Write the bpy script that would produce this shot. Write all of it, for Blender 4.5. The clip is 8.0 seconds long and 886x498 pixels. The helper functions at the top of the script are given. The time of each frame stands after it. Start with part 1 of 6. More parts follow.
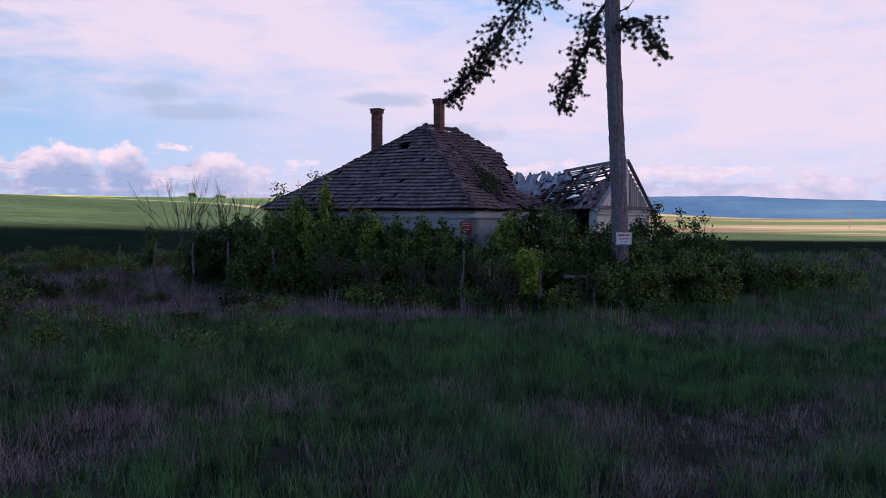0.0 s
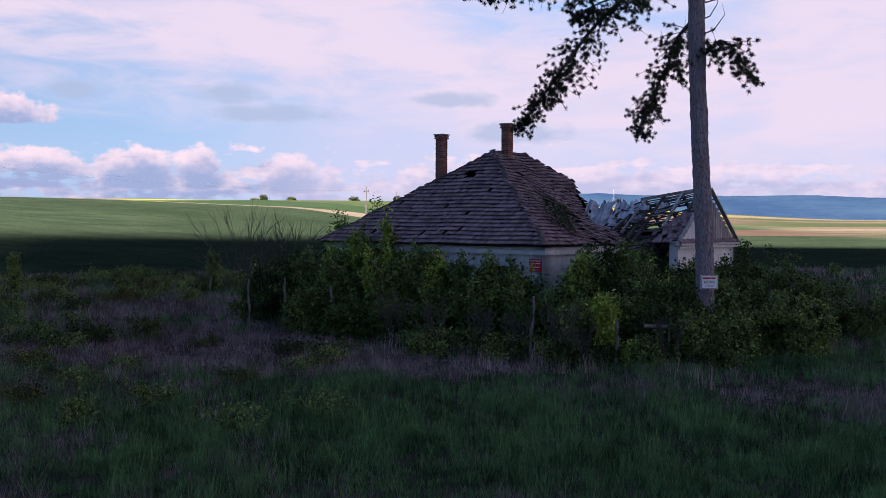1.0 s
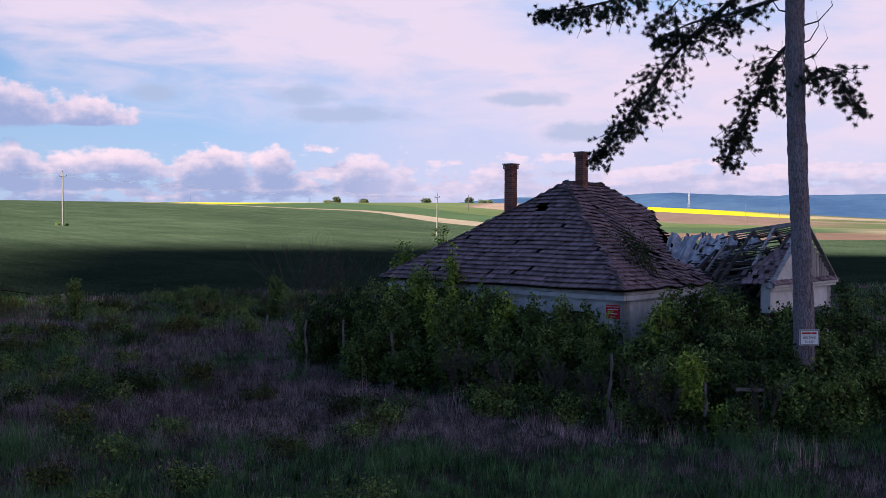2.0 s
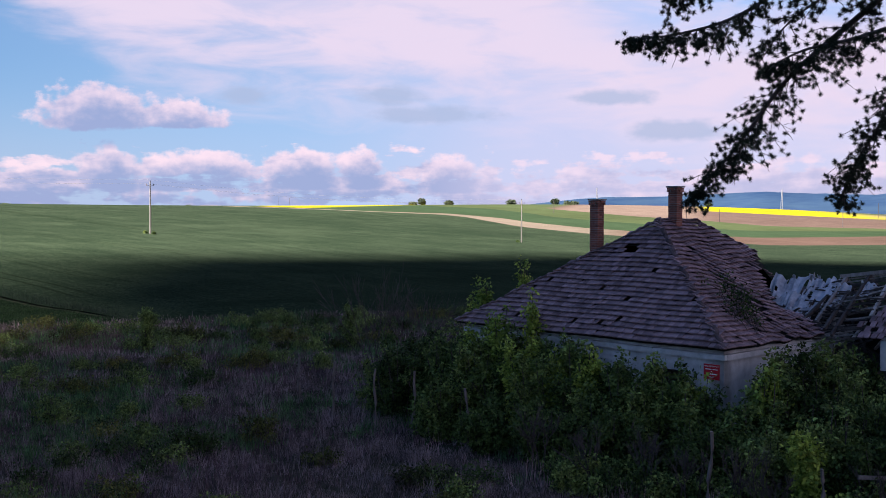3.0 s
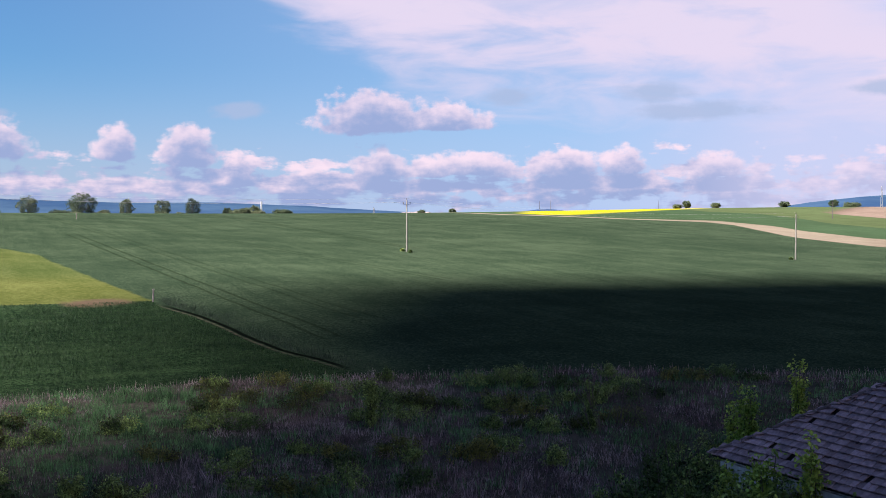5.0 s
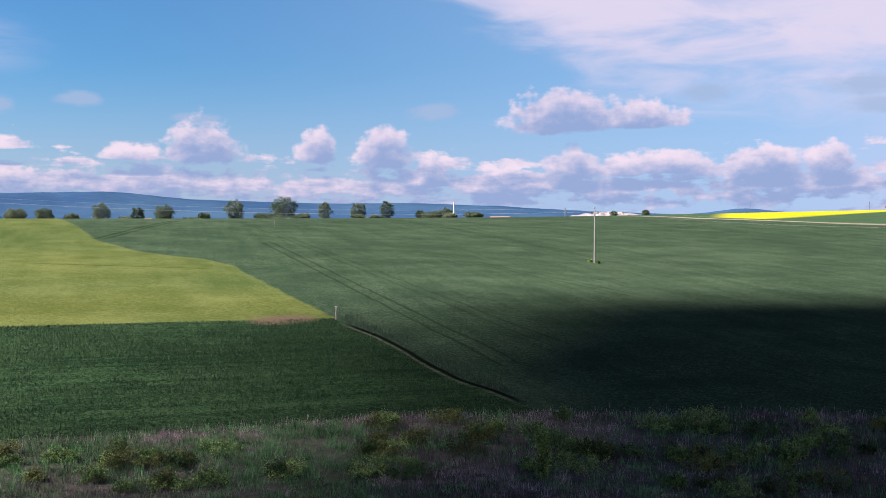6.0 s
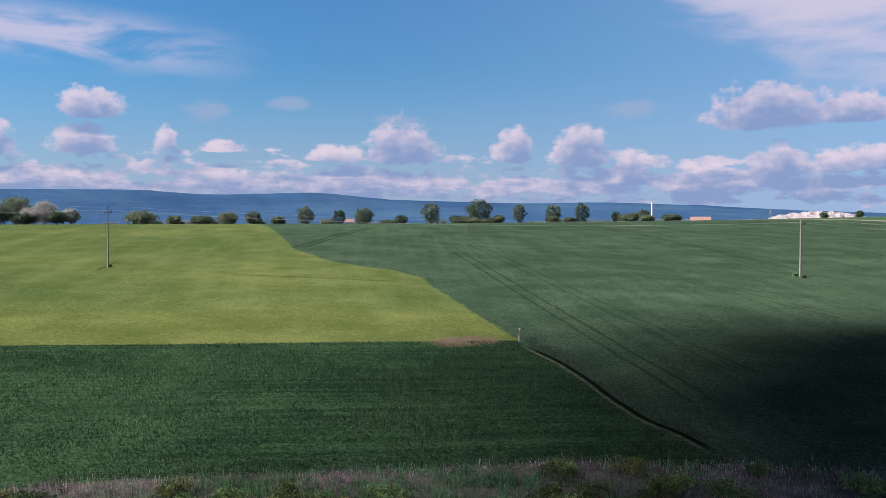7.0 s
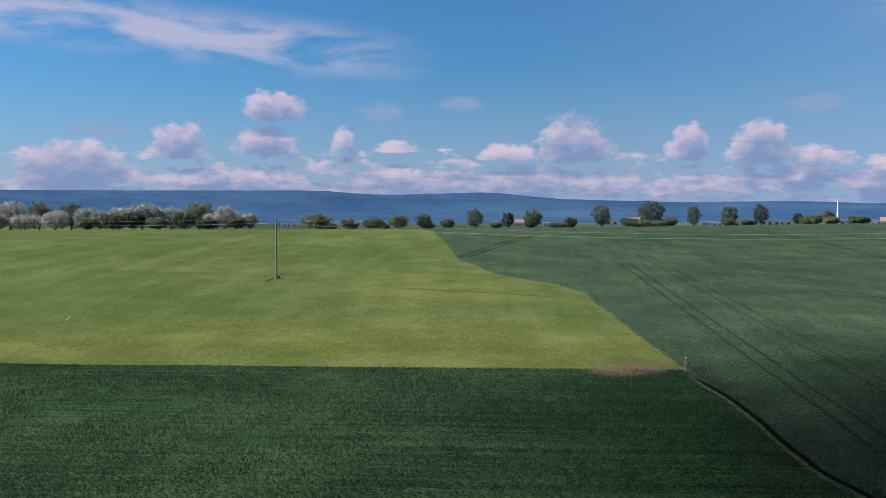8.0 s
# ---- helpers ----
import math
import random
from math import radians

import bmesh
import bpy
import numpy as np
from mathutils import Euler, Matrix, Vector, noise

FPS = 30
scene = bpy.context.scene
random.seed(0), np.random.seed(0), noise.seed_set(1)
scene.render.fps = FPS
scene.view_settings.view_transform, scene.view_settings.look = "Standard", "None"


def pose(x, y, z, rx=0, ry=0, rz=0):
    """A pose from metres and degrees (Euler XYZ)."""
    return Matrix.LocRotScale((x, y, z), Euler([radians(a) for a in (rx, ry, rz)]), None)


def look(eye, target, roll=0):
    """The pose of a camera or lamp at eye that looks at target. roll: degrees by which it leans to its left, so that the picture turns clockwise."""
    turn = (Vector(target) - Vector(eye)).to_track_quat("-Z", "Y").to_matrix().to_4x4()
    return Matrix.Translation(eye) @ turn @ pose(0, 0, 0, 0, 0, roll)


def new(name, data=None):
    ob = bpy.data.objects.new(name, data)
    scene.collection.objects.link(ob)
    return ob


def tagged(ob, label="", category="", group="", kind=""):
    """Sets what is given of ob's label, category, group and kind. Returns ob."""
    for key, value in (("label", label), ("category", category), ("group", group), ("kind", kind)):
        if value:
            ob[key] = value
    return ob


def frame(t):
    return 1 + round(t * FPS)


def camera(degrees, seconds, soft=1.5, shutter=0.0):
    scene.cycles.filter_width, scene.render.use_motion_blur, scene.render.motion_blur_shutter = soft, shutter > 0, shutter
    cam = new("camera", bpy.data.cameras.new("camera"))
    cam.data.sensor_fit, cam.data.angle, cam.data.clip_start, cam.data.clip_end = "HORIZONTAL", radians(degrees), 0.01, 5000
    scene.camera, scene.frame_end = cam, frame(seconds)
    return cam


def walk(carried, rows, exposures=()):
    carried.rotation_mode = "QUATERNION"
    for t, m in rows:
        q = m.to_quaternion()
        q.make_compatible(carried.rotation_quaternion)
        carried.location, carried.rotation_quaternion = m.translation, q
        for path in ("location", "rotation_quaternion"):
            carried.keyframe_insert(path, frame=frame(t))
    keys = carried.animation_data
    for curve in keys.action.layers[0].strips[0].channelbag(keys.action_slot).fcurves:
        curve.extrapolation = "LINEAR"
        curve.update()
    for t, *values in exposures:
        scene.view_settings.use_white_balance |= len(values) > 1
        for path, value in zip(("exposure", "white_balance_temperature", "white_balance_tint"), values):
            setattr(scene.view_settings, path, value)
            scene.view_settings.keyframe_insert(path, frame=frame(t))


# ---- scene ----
cam = camera(47.22, 8.0, soft=0.85)
PATH = [
    (0.0, (0.000, 0.000, 3.000), (0.311, 99.966, 0.405), 0.39),
    (0.5, (0.024, 1.214, 3.653), (-3.038, 101.133, 1.029), 0.35),
    (1.0, (0.026, 2.479, 4.316), (-6.459, 102.233, 1.664), 0.32),
    (2.3, (-0.090, 5.990, 6.105), (-15.765, 104.716, 3.379), 0.23),
    (2.5, (-0.126, 6.557, 6.391), (-17.241, 105.043, 3.653), 0.22),
    (3.0, (-0.240, 8.003, 7.120), (-22.090, 105.547, 4.353), 0.18),
    (3.5, (-0.395, 9.484, 7.872), (-28.022, 105.552, 5.077), 0.15),
    (4.0, (-0.598, 10.997, 8.650), (-33.901, 105.246, 5.827), 0.11),
    (4.2, (-0.693, 11.609, 8.970), (-36.245, 105.033, 6.135), 0.10),
    (5.3, (-1.401, 15.016, 10.816), (-52.013, 101.213, 7.918), 0.02),
    (5.5, (-1.568, 15.638, 11.169), (-55.472, 99.815, 8.260), 0.01),
    (6.0, (-2.046, 17.186, 12.078), (-63.843, 95.751, 9.141), -0.03),
    (6.5, (-2.623, 18.713, 13.025), (-71.761, 90.901, 10.059), -0.06),
    (7.0, (-3.313, 20.203, 14.011), (-79.034, 85.452, 11.017), -0.09),
    (7.5, (-4.133, 21.638, 15.038), (-85.210, 80.097, 12.015), -0.13),
    (8.0, (-5.101, 22.999, 16.106), (-90.668, 74.661, 13.054), -0.16),
]
EXPOSURES = [(0.0, 2.38, 6250, 20), (4.0, 2.33, 6120, 20), (5.5, 2.32, 5980, 16), (6.5, 2.15, 5780, 13), (8.0, 1.81, 5560, 11)]
walk(cam, [(t, look(eye, target, roll)) for t, eye, target, roll in PATH], EXPOSURES)

# ---- light and sky ----
SUN_YAW, SUN_UP = 130.0, 40.0
sun_way = Vector((-math.sin(radians(SUN_YAW)) * math.cos(radians(SUN_UP)), math.cos(radians(SUN_YAW)) * math.cos(radians(SUN_UP)), math.sin(radians(SUN_UP))))
sun_data = bpy.data.lights.new("sun", "SUN")
sun_data.energy, sun_data.angle, sun_data.color = 5.0, radians(0.53), (1.0, 0.93, 0.84)
sun = new("sun", sun_data)
sun.matrix_world = look((0, 0, 600), Vector((0, 0, 600)) - sun_way)

# heaped clouds: yaw, height of the flat base, half width, height above the base (degrees)
PUFFS = [
    (68.4, 5.7, 1.8, 1.4), (68.8, 3.8, 1.9, 1.4), (64.5, 4.1, 0.7, 1.1), (61.5, 3.8, 1.3, 0.6), (51.5, 3.5, 2.1, 2.1), (55.2, 3.4, 2.0, 0.8),
    (45.2, 3.5, 1.2, 1.7), (41.5, 3.3, 1.7, 1.9), (73.6, 3.7, 1.6, 1.6), (78.9, 2.4, 3.2, 1.9), (38.8, 2.4, 1.0, 1.4), (31.3, 5.3, 3.4, 2.1),
    (27.4, 5.3, 3.0, 1.3), (28.1, 2.6, 1.4, 1.1), (31.0, 2.6, 1.8, 1.5), (26.0, 2.8, 3.0, 1.2), (20.6, 2.8, 2.4, 1.3), (17.4, 2.8, 1.6, 1.3), (12.2, 2.6, 2.0, 1.2),
]
# dull flat clouds, the same way
GREYS = [
    (62.4, 5.9, 1.5, 0.6), (58.0, 6.4, 1.2, 0.45), (38.6, 6.0, 1.7, 0.5), (51.7, 5.5, 1.6, 0.35), (77.8, 4.8, 1.9, 0.4), (15.7, 7.0, 2.1, 0.6),
    (13.2, 5.9, 4.1, 0.55), (23.6, 6.9, 1.7, 0.5), (3.4, 6.9, 2.5, 0.55), (-0.4, 5.0, 3.2, 0.7),
]


class Tree:
    """Short hand for shader nodes."""

    def __init__(self, tree):
        self.t = tree

    def node(self, kind):
        return self.t.nodes.new(kind)

    def put(self, socket, value):
        if isinstance(value, bpy.types.NodeSocket):
            self.t.links.new(value, socket)
        elif value is not None:
            socket.default_value = value

    def math(self, op, a, b=None, c=None, clamp=False):
        n = self.node("ShaderNodeMath")
        n.operation, n.use_clamp = op, clamp
        for socket, value in zip(n.inputs, (a, b, c)):
            self.put(socket, value)
        return n.outputs[0]

    def smooth(self, x, low, high, to_low=0.0, to_high=1.0):
        n = self.node("ShaderNodeMapRange")
        n.interpolation_type = "SMOOTHSTEP"
        for socket, value in zip(n.inputs, (x, low, high, to_low, to_high)):
            self.put(socket, value)
        return n.outputs[0]

    def mix(self, f, a, b, blend="MIX"):
        n = self.node("ShaderNodeMix")
        n.data_type, n.blend_type = "RGBA", blend
        self.put(n.inputs[0], f)
        for socket, value in ((n.inputs[6], a), (n.inputs[7], b)):
            self.put(socket, value if isinstance(value, bpy.types.NodeSocket) else (*value[:3], 1.0))
        return n.outputs[2]

    def vec(self, x, y, z):
        n = self.node("ShaderNodeCombineXYZ")
        for socket, value in zip(n.inputs, (x, y, z)):
            self.put(socket, value)
        return n.outputs[0]

    def xyz(self, v):
        n = self.node("ShaderNodeSeparateXYZ")
        self.put(n.inputs[0], v)
        return n.outputs

    def noise(self, v, scale, detail=4.0, rough=0.55, distort=0.0):
        n = self.node("ShaderNodeTexNoise")
        self.put(n.inputs["Vector"], v)
        for key, value in (("Scale", scale), ("Detail", detail), ("Roughness", rough), ("Distortion", distort)):
            n.inputs[key].default_value = value
        return n.outputs["Fac"]

    def scale(self, v, by):
        n = self.node("ShaderNodeVectorMath")
        n.operation = "MULTIPLY"
        self.put(n.inputs[0], v)
        n.inputs[1].default_value = by
        return n.outputs[0]

    def curve(self, x, points):
        """A piecewise straight function of x through (x, value) points."""
        x0, x1 = points[0][0], points[-1][0]
        v0, v1 = min(p[1] for p in points), max(p[1] for p in points)
        n = self.node("ShaderNodeValToRGB")
        ramp = n.color_ramp
        while len(ramp.elements) < len(points):
            ramp.elements.new(0.5)
        for e, (px, pv) in zip(ramp.elements, points):
            e.position = (px - x0) / (x1 - x0)
        for e, (px, pv) in zip(ramp.elements, points):
            g = (pv - v0) / ((v1 - v0) or 1.0)
            e.color = (g, g, g, 1)
        self.put(n.inputs[0], self.math("DIVIDE", self.math("SUBTRACT", x, x0), x1 - x0, clamp=True))
        return self.math("MULTIPLY_ADD", n.outputs[0], v1 - v0, v0)


def cloud_group():
    g = bpy.data.node_groups.new("cumulus", "ShaderNodeTree")
    for name in ("yaw", "up"):
        g.interface.new_socket(name, in_out="INPUT", socket_type="NodeSocketFloat")
    for name in ("density", "depth", "dull"):
        g.interface.new_socket(name, in_out="OUTPUT", socket_type="NodeSocketFloat")
    t = Tree(g)
    src, out = t.node("NodeGroupInput"), t.node("NodeGroupOutput")
    yaw, up = src.outputs[0], src.outputs[1]
    place = t.vec(yaw, t.math("MULTIPLY", up, 1.35), 0.0)
    heaps, swell = t.noise(place, 1.15, 5.0, 0.55, 0.0), t.noise(place, 0.42, 2.0, 0.5)

    def nearest(rows, under):
        best = None
        for a, e, w, h in rows:
            dx = t.math("MULTIPLY", t.math("SUBTRACT", yaw, a), 1 / w)
            dy = t.math("SUBTRACT", up, e)
            dy = t.math("MULTIPLY", t.math("MULTIPLY", dy, t.math("MULTIPLY_ADD", t.math("LESS_THAN", dy, 0.0), under, 1.0)), 1 / h)
            d = t.math("SUBTRACT", 1.05, t.math("SQRT", t.math("ADD", t.math("MULTIPLY", dx, dx), t.math("MULTIPLY", dy, dy))))
            best = d if best is None else t.math("MAXIMUM", best, d)
        return best

    field = nearest(PUFFS, 2.6)
    # a low broken bank along the horizon
    bank = t.math("SUBTRACT", 0.42, t.math("MULTIPLY", t.math("ABSOLUTE", t.math("SUBTRACT", up, 1.9)), 0.36))
    low = t.vec(t.math("MULTIPLY", yaw, 0.55), t.math("MULTIPLY", up, 2.2), 4.0)
    bank = t.math("ADD", bank, t.math("MULTIPLY", t.math("SUBTRACT", t.noise(low, 0.55, 4.0), 0.47), 2.2))
    field = t.math("MAXIMUM", field, bank)
    field = t.math("ADD", field, t.math("MULTIPLY", t.math("SUBTRACT", heaps, 0.5), 1.15))
    field = t.math("ADD", field, t.math("MULTIPLY", t.math("SUBTRACT", swell, 0.5), 0.6))
    t.put(out.inputs[0], t.smooth(field, -0.04, 0.34))
    dull = t.math("ADD", nearest(GREYS, 0.0), t.math("MULTIPLY", t.math("SUBTRACT", t.noise(t.vec(t.math("MULTIPLY", yaw, 0.5), up, 7.0), 1.0, 4.0), 0.5), 1.6))
    t.put(out.inputs[2], t.smooth(dull, -0.1, 0.6))
    t.put(out.inputs[1], field)
    return g


def make_world():
    w = bpy.data.worlds.new("sky")
    scene.world = w
    w.use_nodes = True
    t = Tree(w.node_tree)
    w.node_tree.nodes.clear()
    way = t.node("ShaderNodeTexCoord").outputs["Generated"]
    x, y, z = t.xyz(way)
    sky = t.node("ShaderNodeTexSky")
    sky.sky_type, sky.sun_disc = "NISHITA", False
    sky.sun_elevation, sky.sun_rotation = radians(SUN_UP), radians(-SUN_YAW)
    sky.altitude, sky.air_density, sky.dust_density, sky.ozone_density = 150.0, 1.0, 0.6, 2.2
    t.put(sky.inputs[0], way)
    yaw = t.math("MULTIPLY", t.math("ARCTAN2", t.math("MULTIPLY", x, -1.0), y), 57.29578)
    up = t.math("MULTIPLY", t.math("ARCSINE", z), 57.29578)
    blue = t.mix(1.0, sky.outputs[0], (SKY_GAIN * 0.62, SKY_GAIN * 1.07, SKY_GAIN * 1.33), "MULTIPLY")
    # haze pales the lowest degrees
    blue = t.mix(t.smooth(up, 9.0, -1.0, 0.0, 0.7), blue, (0.55, 0.56, 0.72))
    # a thin veil towards the north
    blue = t.mix(t.math("MULTIPLY", t.smooth(yaw, 62.0, 14.0, 0.0, 0.55), t.smooth(up, 40.0, 16.0)), blue, (0.46, 0.66, 0.92))
    # a grey-pink haze low in the north
    blue = t.mix(t.math("MULTIPLY", t.smooth(yaw, 22.0, 6.0, 0.0, 0.62), t.smooth(up, 12.0, 5.0)), blue, (0.70, 0.66, 0.80))
    g = cloud_group()

    def density(dyaw, dup):
        n = t.node("ShaderNodeGroup")
        n.node_tree = g
        t.put(n.inputs[0], t.math("ADD", yaw, dyaw))
        t.put(n.inputs[1], t.math("ADD", up, dup))
        return n.outputs

    heap = density(0.0, 0.0)
    here, dull, above = heap[0], heap[2], density(0.30, 0.85)[1]
    # the high pale sheet
    edge = t.curve(yaw, [(-40, 1.5), (-10, 3.5), (3, 5.6), (12, 7.0), (24, 8.0), (30, 8.6), (35, 11.5), (40, 14.5), (50, 18.0), (80, 20.0)])
    wisp = t.noise(t.vec(t.math("MULTIPLY", yaw, 0.35), t.math("MULTIPLY", up, 1.3), 3.0), 0.5, 5.0, 0.55, 0.4)
    sheet = t.smooth(t.math("ADD", t.math("SUBTRACT", up, edge), t.math("MULTIPLY", t.math("SUBTRACT", wisp, 0.5), 7.0)), -2.6, 3.0)
    sheet = t.math("MULTIPLY", sheet, t.smooth(wisp, 0.25, 0.55, 0.6, 0.96))
    streak = t.math("MULTIPLY", t.smooth(yaw, 58.0, 68.0), t.smooth(t.math("ABSOLUTE", t.math("SUBTRACT", up, t.math("MULTIPLY_ADD", yaw, 0.09, 3.4))), 2.0, 0.2))
    streak = t.math("MULTIPLY", streak, t.smooth(wisp, 0.36, 0.62, 0.0, 0.8))
    sheet = t.math("MAXIMUM", sheet, streak)
    sheet = t.math("MULTIPLY", sheet, t.smooth(up, 40.0, 15.0, 0.28, 1.0))
    # gaps of clear blue in it
    gap = t.math("MULTIPLY", t.smooth(t.math("ABSOLUTE", t.math("ADD", yaw, 4.0)), 12.0, 2.0), t.smooth(t.math("ABSOLUTE", t.math("SUBTRACT", up, 12.2)), 3.2, 0.6))
    gap = t.math("MULTIPLY", gap, t.smooth(wisp, 0.62, 0.42, 0.5, 1.0))
    # sheet added out of view, east round to south, to light that side; the west is clear
    ahead = t.smooth(t.math("ABSOLUTE", t.math("SUBTRACT", yaw, 30.0)), 105.0, 70.0)
    east = t.smooth(t.math("ABSOLUTE", t.math("ADD", yaw, 75.0)), 95.0, 70.0)
    sheet = t.math("MULTIPLY", sheet, t.math("MAXIMUM", ahead, east))
    colour = t.mix(sheet, blue, (0.80, 0.70, 0.78))
    colour = t.mix(t.math("MULTIPLY", gap, 0.8), colour, (0.30, 0.55, 0.88))
    colour = t.mix(t.math("MULTIPLY", t.math("MULTIPLY", dull, 0.75), ahead), colour, (0.42, 0.51, 0.66))
    lit = t.mix(t.smooth(above, -0.60, 0.62), (1.02, 0.80, 0.81), (0.33, 0.40, 0.60))
    lit = t.mix(t.smooth(yaw, 15.0, 9.0, 0.0, 0.45), lit, (0.72, 0.66, 0.78))
    colour = t.mix(t.math("MULTIPLY", t.math("MULTIPLY", here, 0.88), ahead), colour, lit)
    # unseen sky overhead, dimmed to deepen the shade: lower south-west, higher east
    base = t.math("ADD", up, t.math("MULTIPLY", t.math("SUBTRACT", t.noise(way, 2.5, 3.0), 0.5), 14.0))
    turned = t.math("ABSOLUTE", t.math("SUBTRACT", t.math("MODULO", t.math("ADD", yaw, 390.0), 360.0), 180.0))
    base = t.math("ADD", base, t.smooth(turned, 75.0, 45.0, 0.0, 22.0))
    base = t.math("SUBTRACT", base, t.smooth(t.math("ABSOLUTE", t.math("ADD", yaw, 100.0)), 80.0, 45.0, 0.0, 26.0))
    colour = t.mix(t.smooth(base, 18.5, 33.0, 0.0, 0.94), colour, (0.105, 0.205, 0.420))
    # the ground's own darkness below the horizon
    colour = t.mix(t.smooth(up, -0.5, -3.0), colour, (0.10, 0.11, 0.09))
    back = t.node("ShaderNodeBackground")
    t.put(back.inputs[0], colour)
    back.inputs[1].default_value = 0.205
    out = t.node("ShaderNodeOutputWorld")
    t.put(out.inputs[0], back.outputs[0])


SKY_GAIN = 0.081
make_world()

# ---- materials ----
def material(name):
    m = bpy.data.materials.new(name)
    m.use_nodes = True
    t = Tree(m.node_tree)
    bsdf = m.node_tree.nodes["Principled BSDF"]
    bsdf.inputs["Specular IOR Level"].default_value = 0.25
    return m, t, bsdf


def bump(t, bsdf, height, strength=0.4, distance=0.02):
    n = t.node("ShaderNodeBump")
    n.inputs["Strength"].default_value, n.inputs["Distance"].default_value = strength, distance
    t.put(n.inputs["Height"], height)
    t.put(bsdf.inputs["Normal"], n.outputs[0])


def simple(name, low, high, scale=6.0, rough=0.8, metal=0.0, relief=0.3, island=0.0, piece=0.0, stretch=(1, 1, 1), tone=0.35, deep=0.01):
    """A surface between two colours: fine grain, broad stains, and a shade of its own per piece or per island."""
    m, t, bsdf = material(name)
    at = t.scale(t.node("ShaderNodeTexCoord").outputs["Object"], stretch)
    fine, broad = t.noise(at, scale, 6.0, 0.65), t.noise(at, scale * 0.13, 3.0, 0.5)
    f = t.math("ADD", t.math("MULTIPLY", fine, 0.65), t.math("MULTIPLY", broad, 0.35))
    colour = t.mix(t.smooth(f, 0.5 - tone * 0.6, 0.5 + tone * 0.6), low, high)
    for amount, kind, socket in ((island, "ShaderNodeNewGeometry", "Random Per Island"), (piece, "ShaderNodeObjectInfo", "Random")):
        if amount:
            r = t.node(kind).outputs[socket]
            k = t.math("MULTIPLY_ADD", r, 2 * amount, 1 - amount)
            colour = t.mix(1.0, colour, t.vec(k, k, k), "MULTIPLY")
    t.put(bsdf.inputs["Base Color"], colour)
    t.put(bsdf.inputs["Roughness"], t.math("MULTIPLY_ADD", fine, 0.25, rough - 0.12))
    bsdf.inputs["Metallic"].default_value = metal
    bump(t, bsdf, fine, relief, deep)
    return m


def leafy(name, low, high, through_light=0.35, patch=0.25, own_shade=0.35):
    """Thin leaves and blades: a shade per leaf, broad patches over the place, some light through them."""
    m, t, bsdf = material(name)
    r = t.node("ShaderNodeNewGeometry").outputs["Random Per Island"]
    at = t.node("ShaderNodeTexCoord").outputs["Object"]
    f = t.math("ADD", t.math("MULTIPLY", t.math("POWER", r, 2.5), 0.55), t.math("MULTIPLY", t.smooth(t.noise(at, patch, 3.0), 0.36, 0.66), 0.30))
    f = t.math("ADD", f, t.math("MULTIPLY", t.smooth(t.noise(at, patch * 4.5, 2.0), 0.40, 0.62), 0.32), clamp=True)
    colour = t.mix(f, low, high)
    own = t.node("ShaderNodeObjectInfo").outputs["Random"]
    k = t.math("MULTIPLY_ADD", own, 2 * own_shade, 1 - own_shade)
    colour = t.mix(1.0, colour, t.vec(t.math("MULTIPLY", k, t.math("MULTIPLY_ADD", own, 0.25, 0.9)), k, k), "MULTIPLY")
    t.put(bsdf.inputs["Base Color"], colour)
    bsdf.inputs["Roughness"].default_value = 0.65
    bsdf.inputs["Specular IOR Level"].default_value = 0.10
    glow = t.node("ShaderNodeBsdfTranslucent")
    t.put(glow.inputs[0], colour)
    both = t.node("ShaderNodeMixShader")
    both.inputs[0].default_value = through_light
    t.put(both.inputs[1], bsdf.outputs[0])
    t.put(both.inputs[2], glow.outputs[0])
    t.put(m.node_tree.nodes["Material Output"].inputs[0], both.outputs[0])
    return m


M_PLASTER = simple("old plaster", (0.31, 0.31, 0.32), (0.68, 0.68, 0.70), 3.0, 0.9, relief=0.5, tone=0.5)
M_LIME = simple("limewash", (0.46, 0.45, 0.45), (0.80, 0.79, 0.78), 3.0, 0.9, relief=0.5, tone=0.5)
M_TILE = simple("weathered roof tile", (0.078, 0.051, 0.057), (0.375, 0.250, 0.268), 9.0, 0.85, island=0.38, piece=0.38, relief=0.6, tone=0.6)
M_RIDGE = simple("dark ridge tile", (0.030, 0.022, 0.024), (0.16, 0.11, 0.11), 9.0, 0.9, piece=0.4, relief=0.6, tone=0.6)
# near-black: the shade of gaps and hollows put into the surface colour
M_UNDER = simple("painted hollow shade", (0.02, 0.018, 0.017), (0.05, 0.045, 0.042), 5.0, 0.95)
M_BRICK = simple("chimney brick", (0.16, 0.06, 0.05), (0.30, 0.13, 0.10), 12.0, 0.9, piece=0.35, relief=0.6)
M_MORTAR = simple("mortar", (0.22, 0.20, 0.19), (0.34, 0.32, 0.30), 20.0, 0.95)
M_WOOD = simple("grey weathered wood", (0.16, 0.14, 0.13), (0.46, 0.42, 0.41), 8.0, 0.85, piece=0.35, relief=0.5, stretch=(1, 1, 0.15))
M_WOODDARK = simple("dark old wood", (0.03, 0.026, 0.025), (0.10, 0.085, 0.08), 8.0, 0.9, piece=0.3, stretch=(1, 1, 0.2))
M_SHEET = simple("pale torn sheeting", (0.22, 0.22, 0.25), (0.62, 0.62, 0.67), 2.5, 0.7, relief=0.5, piece=0.2)


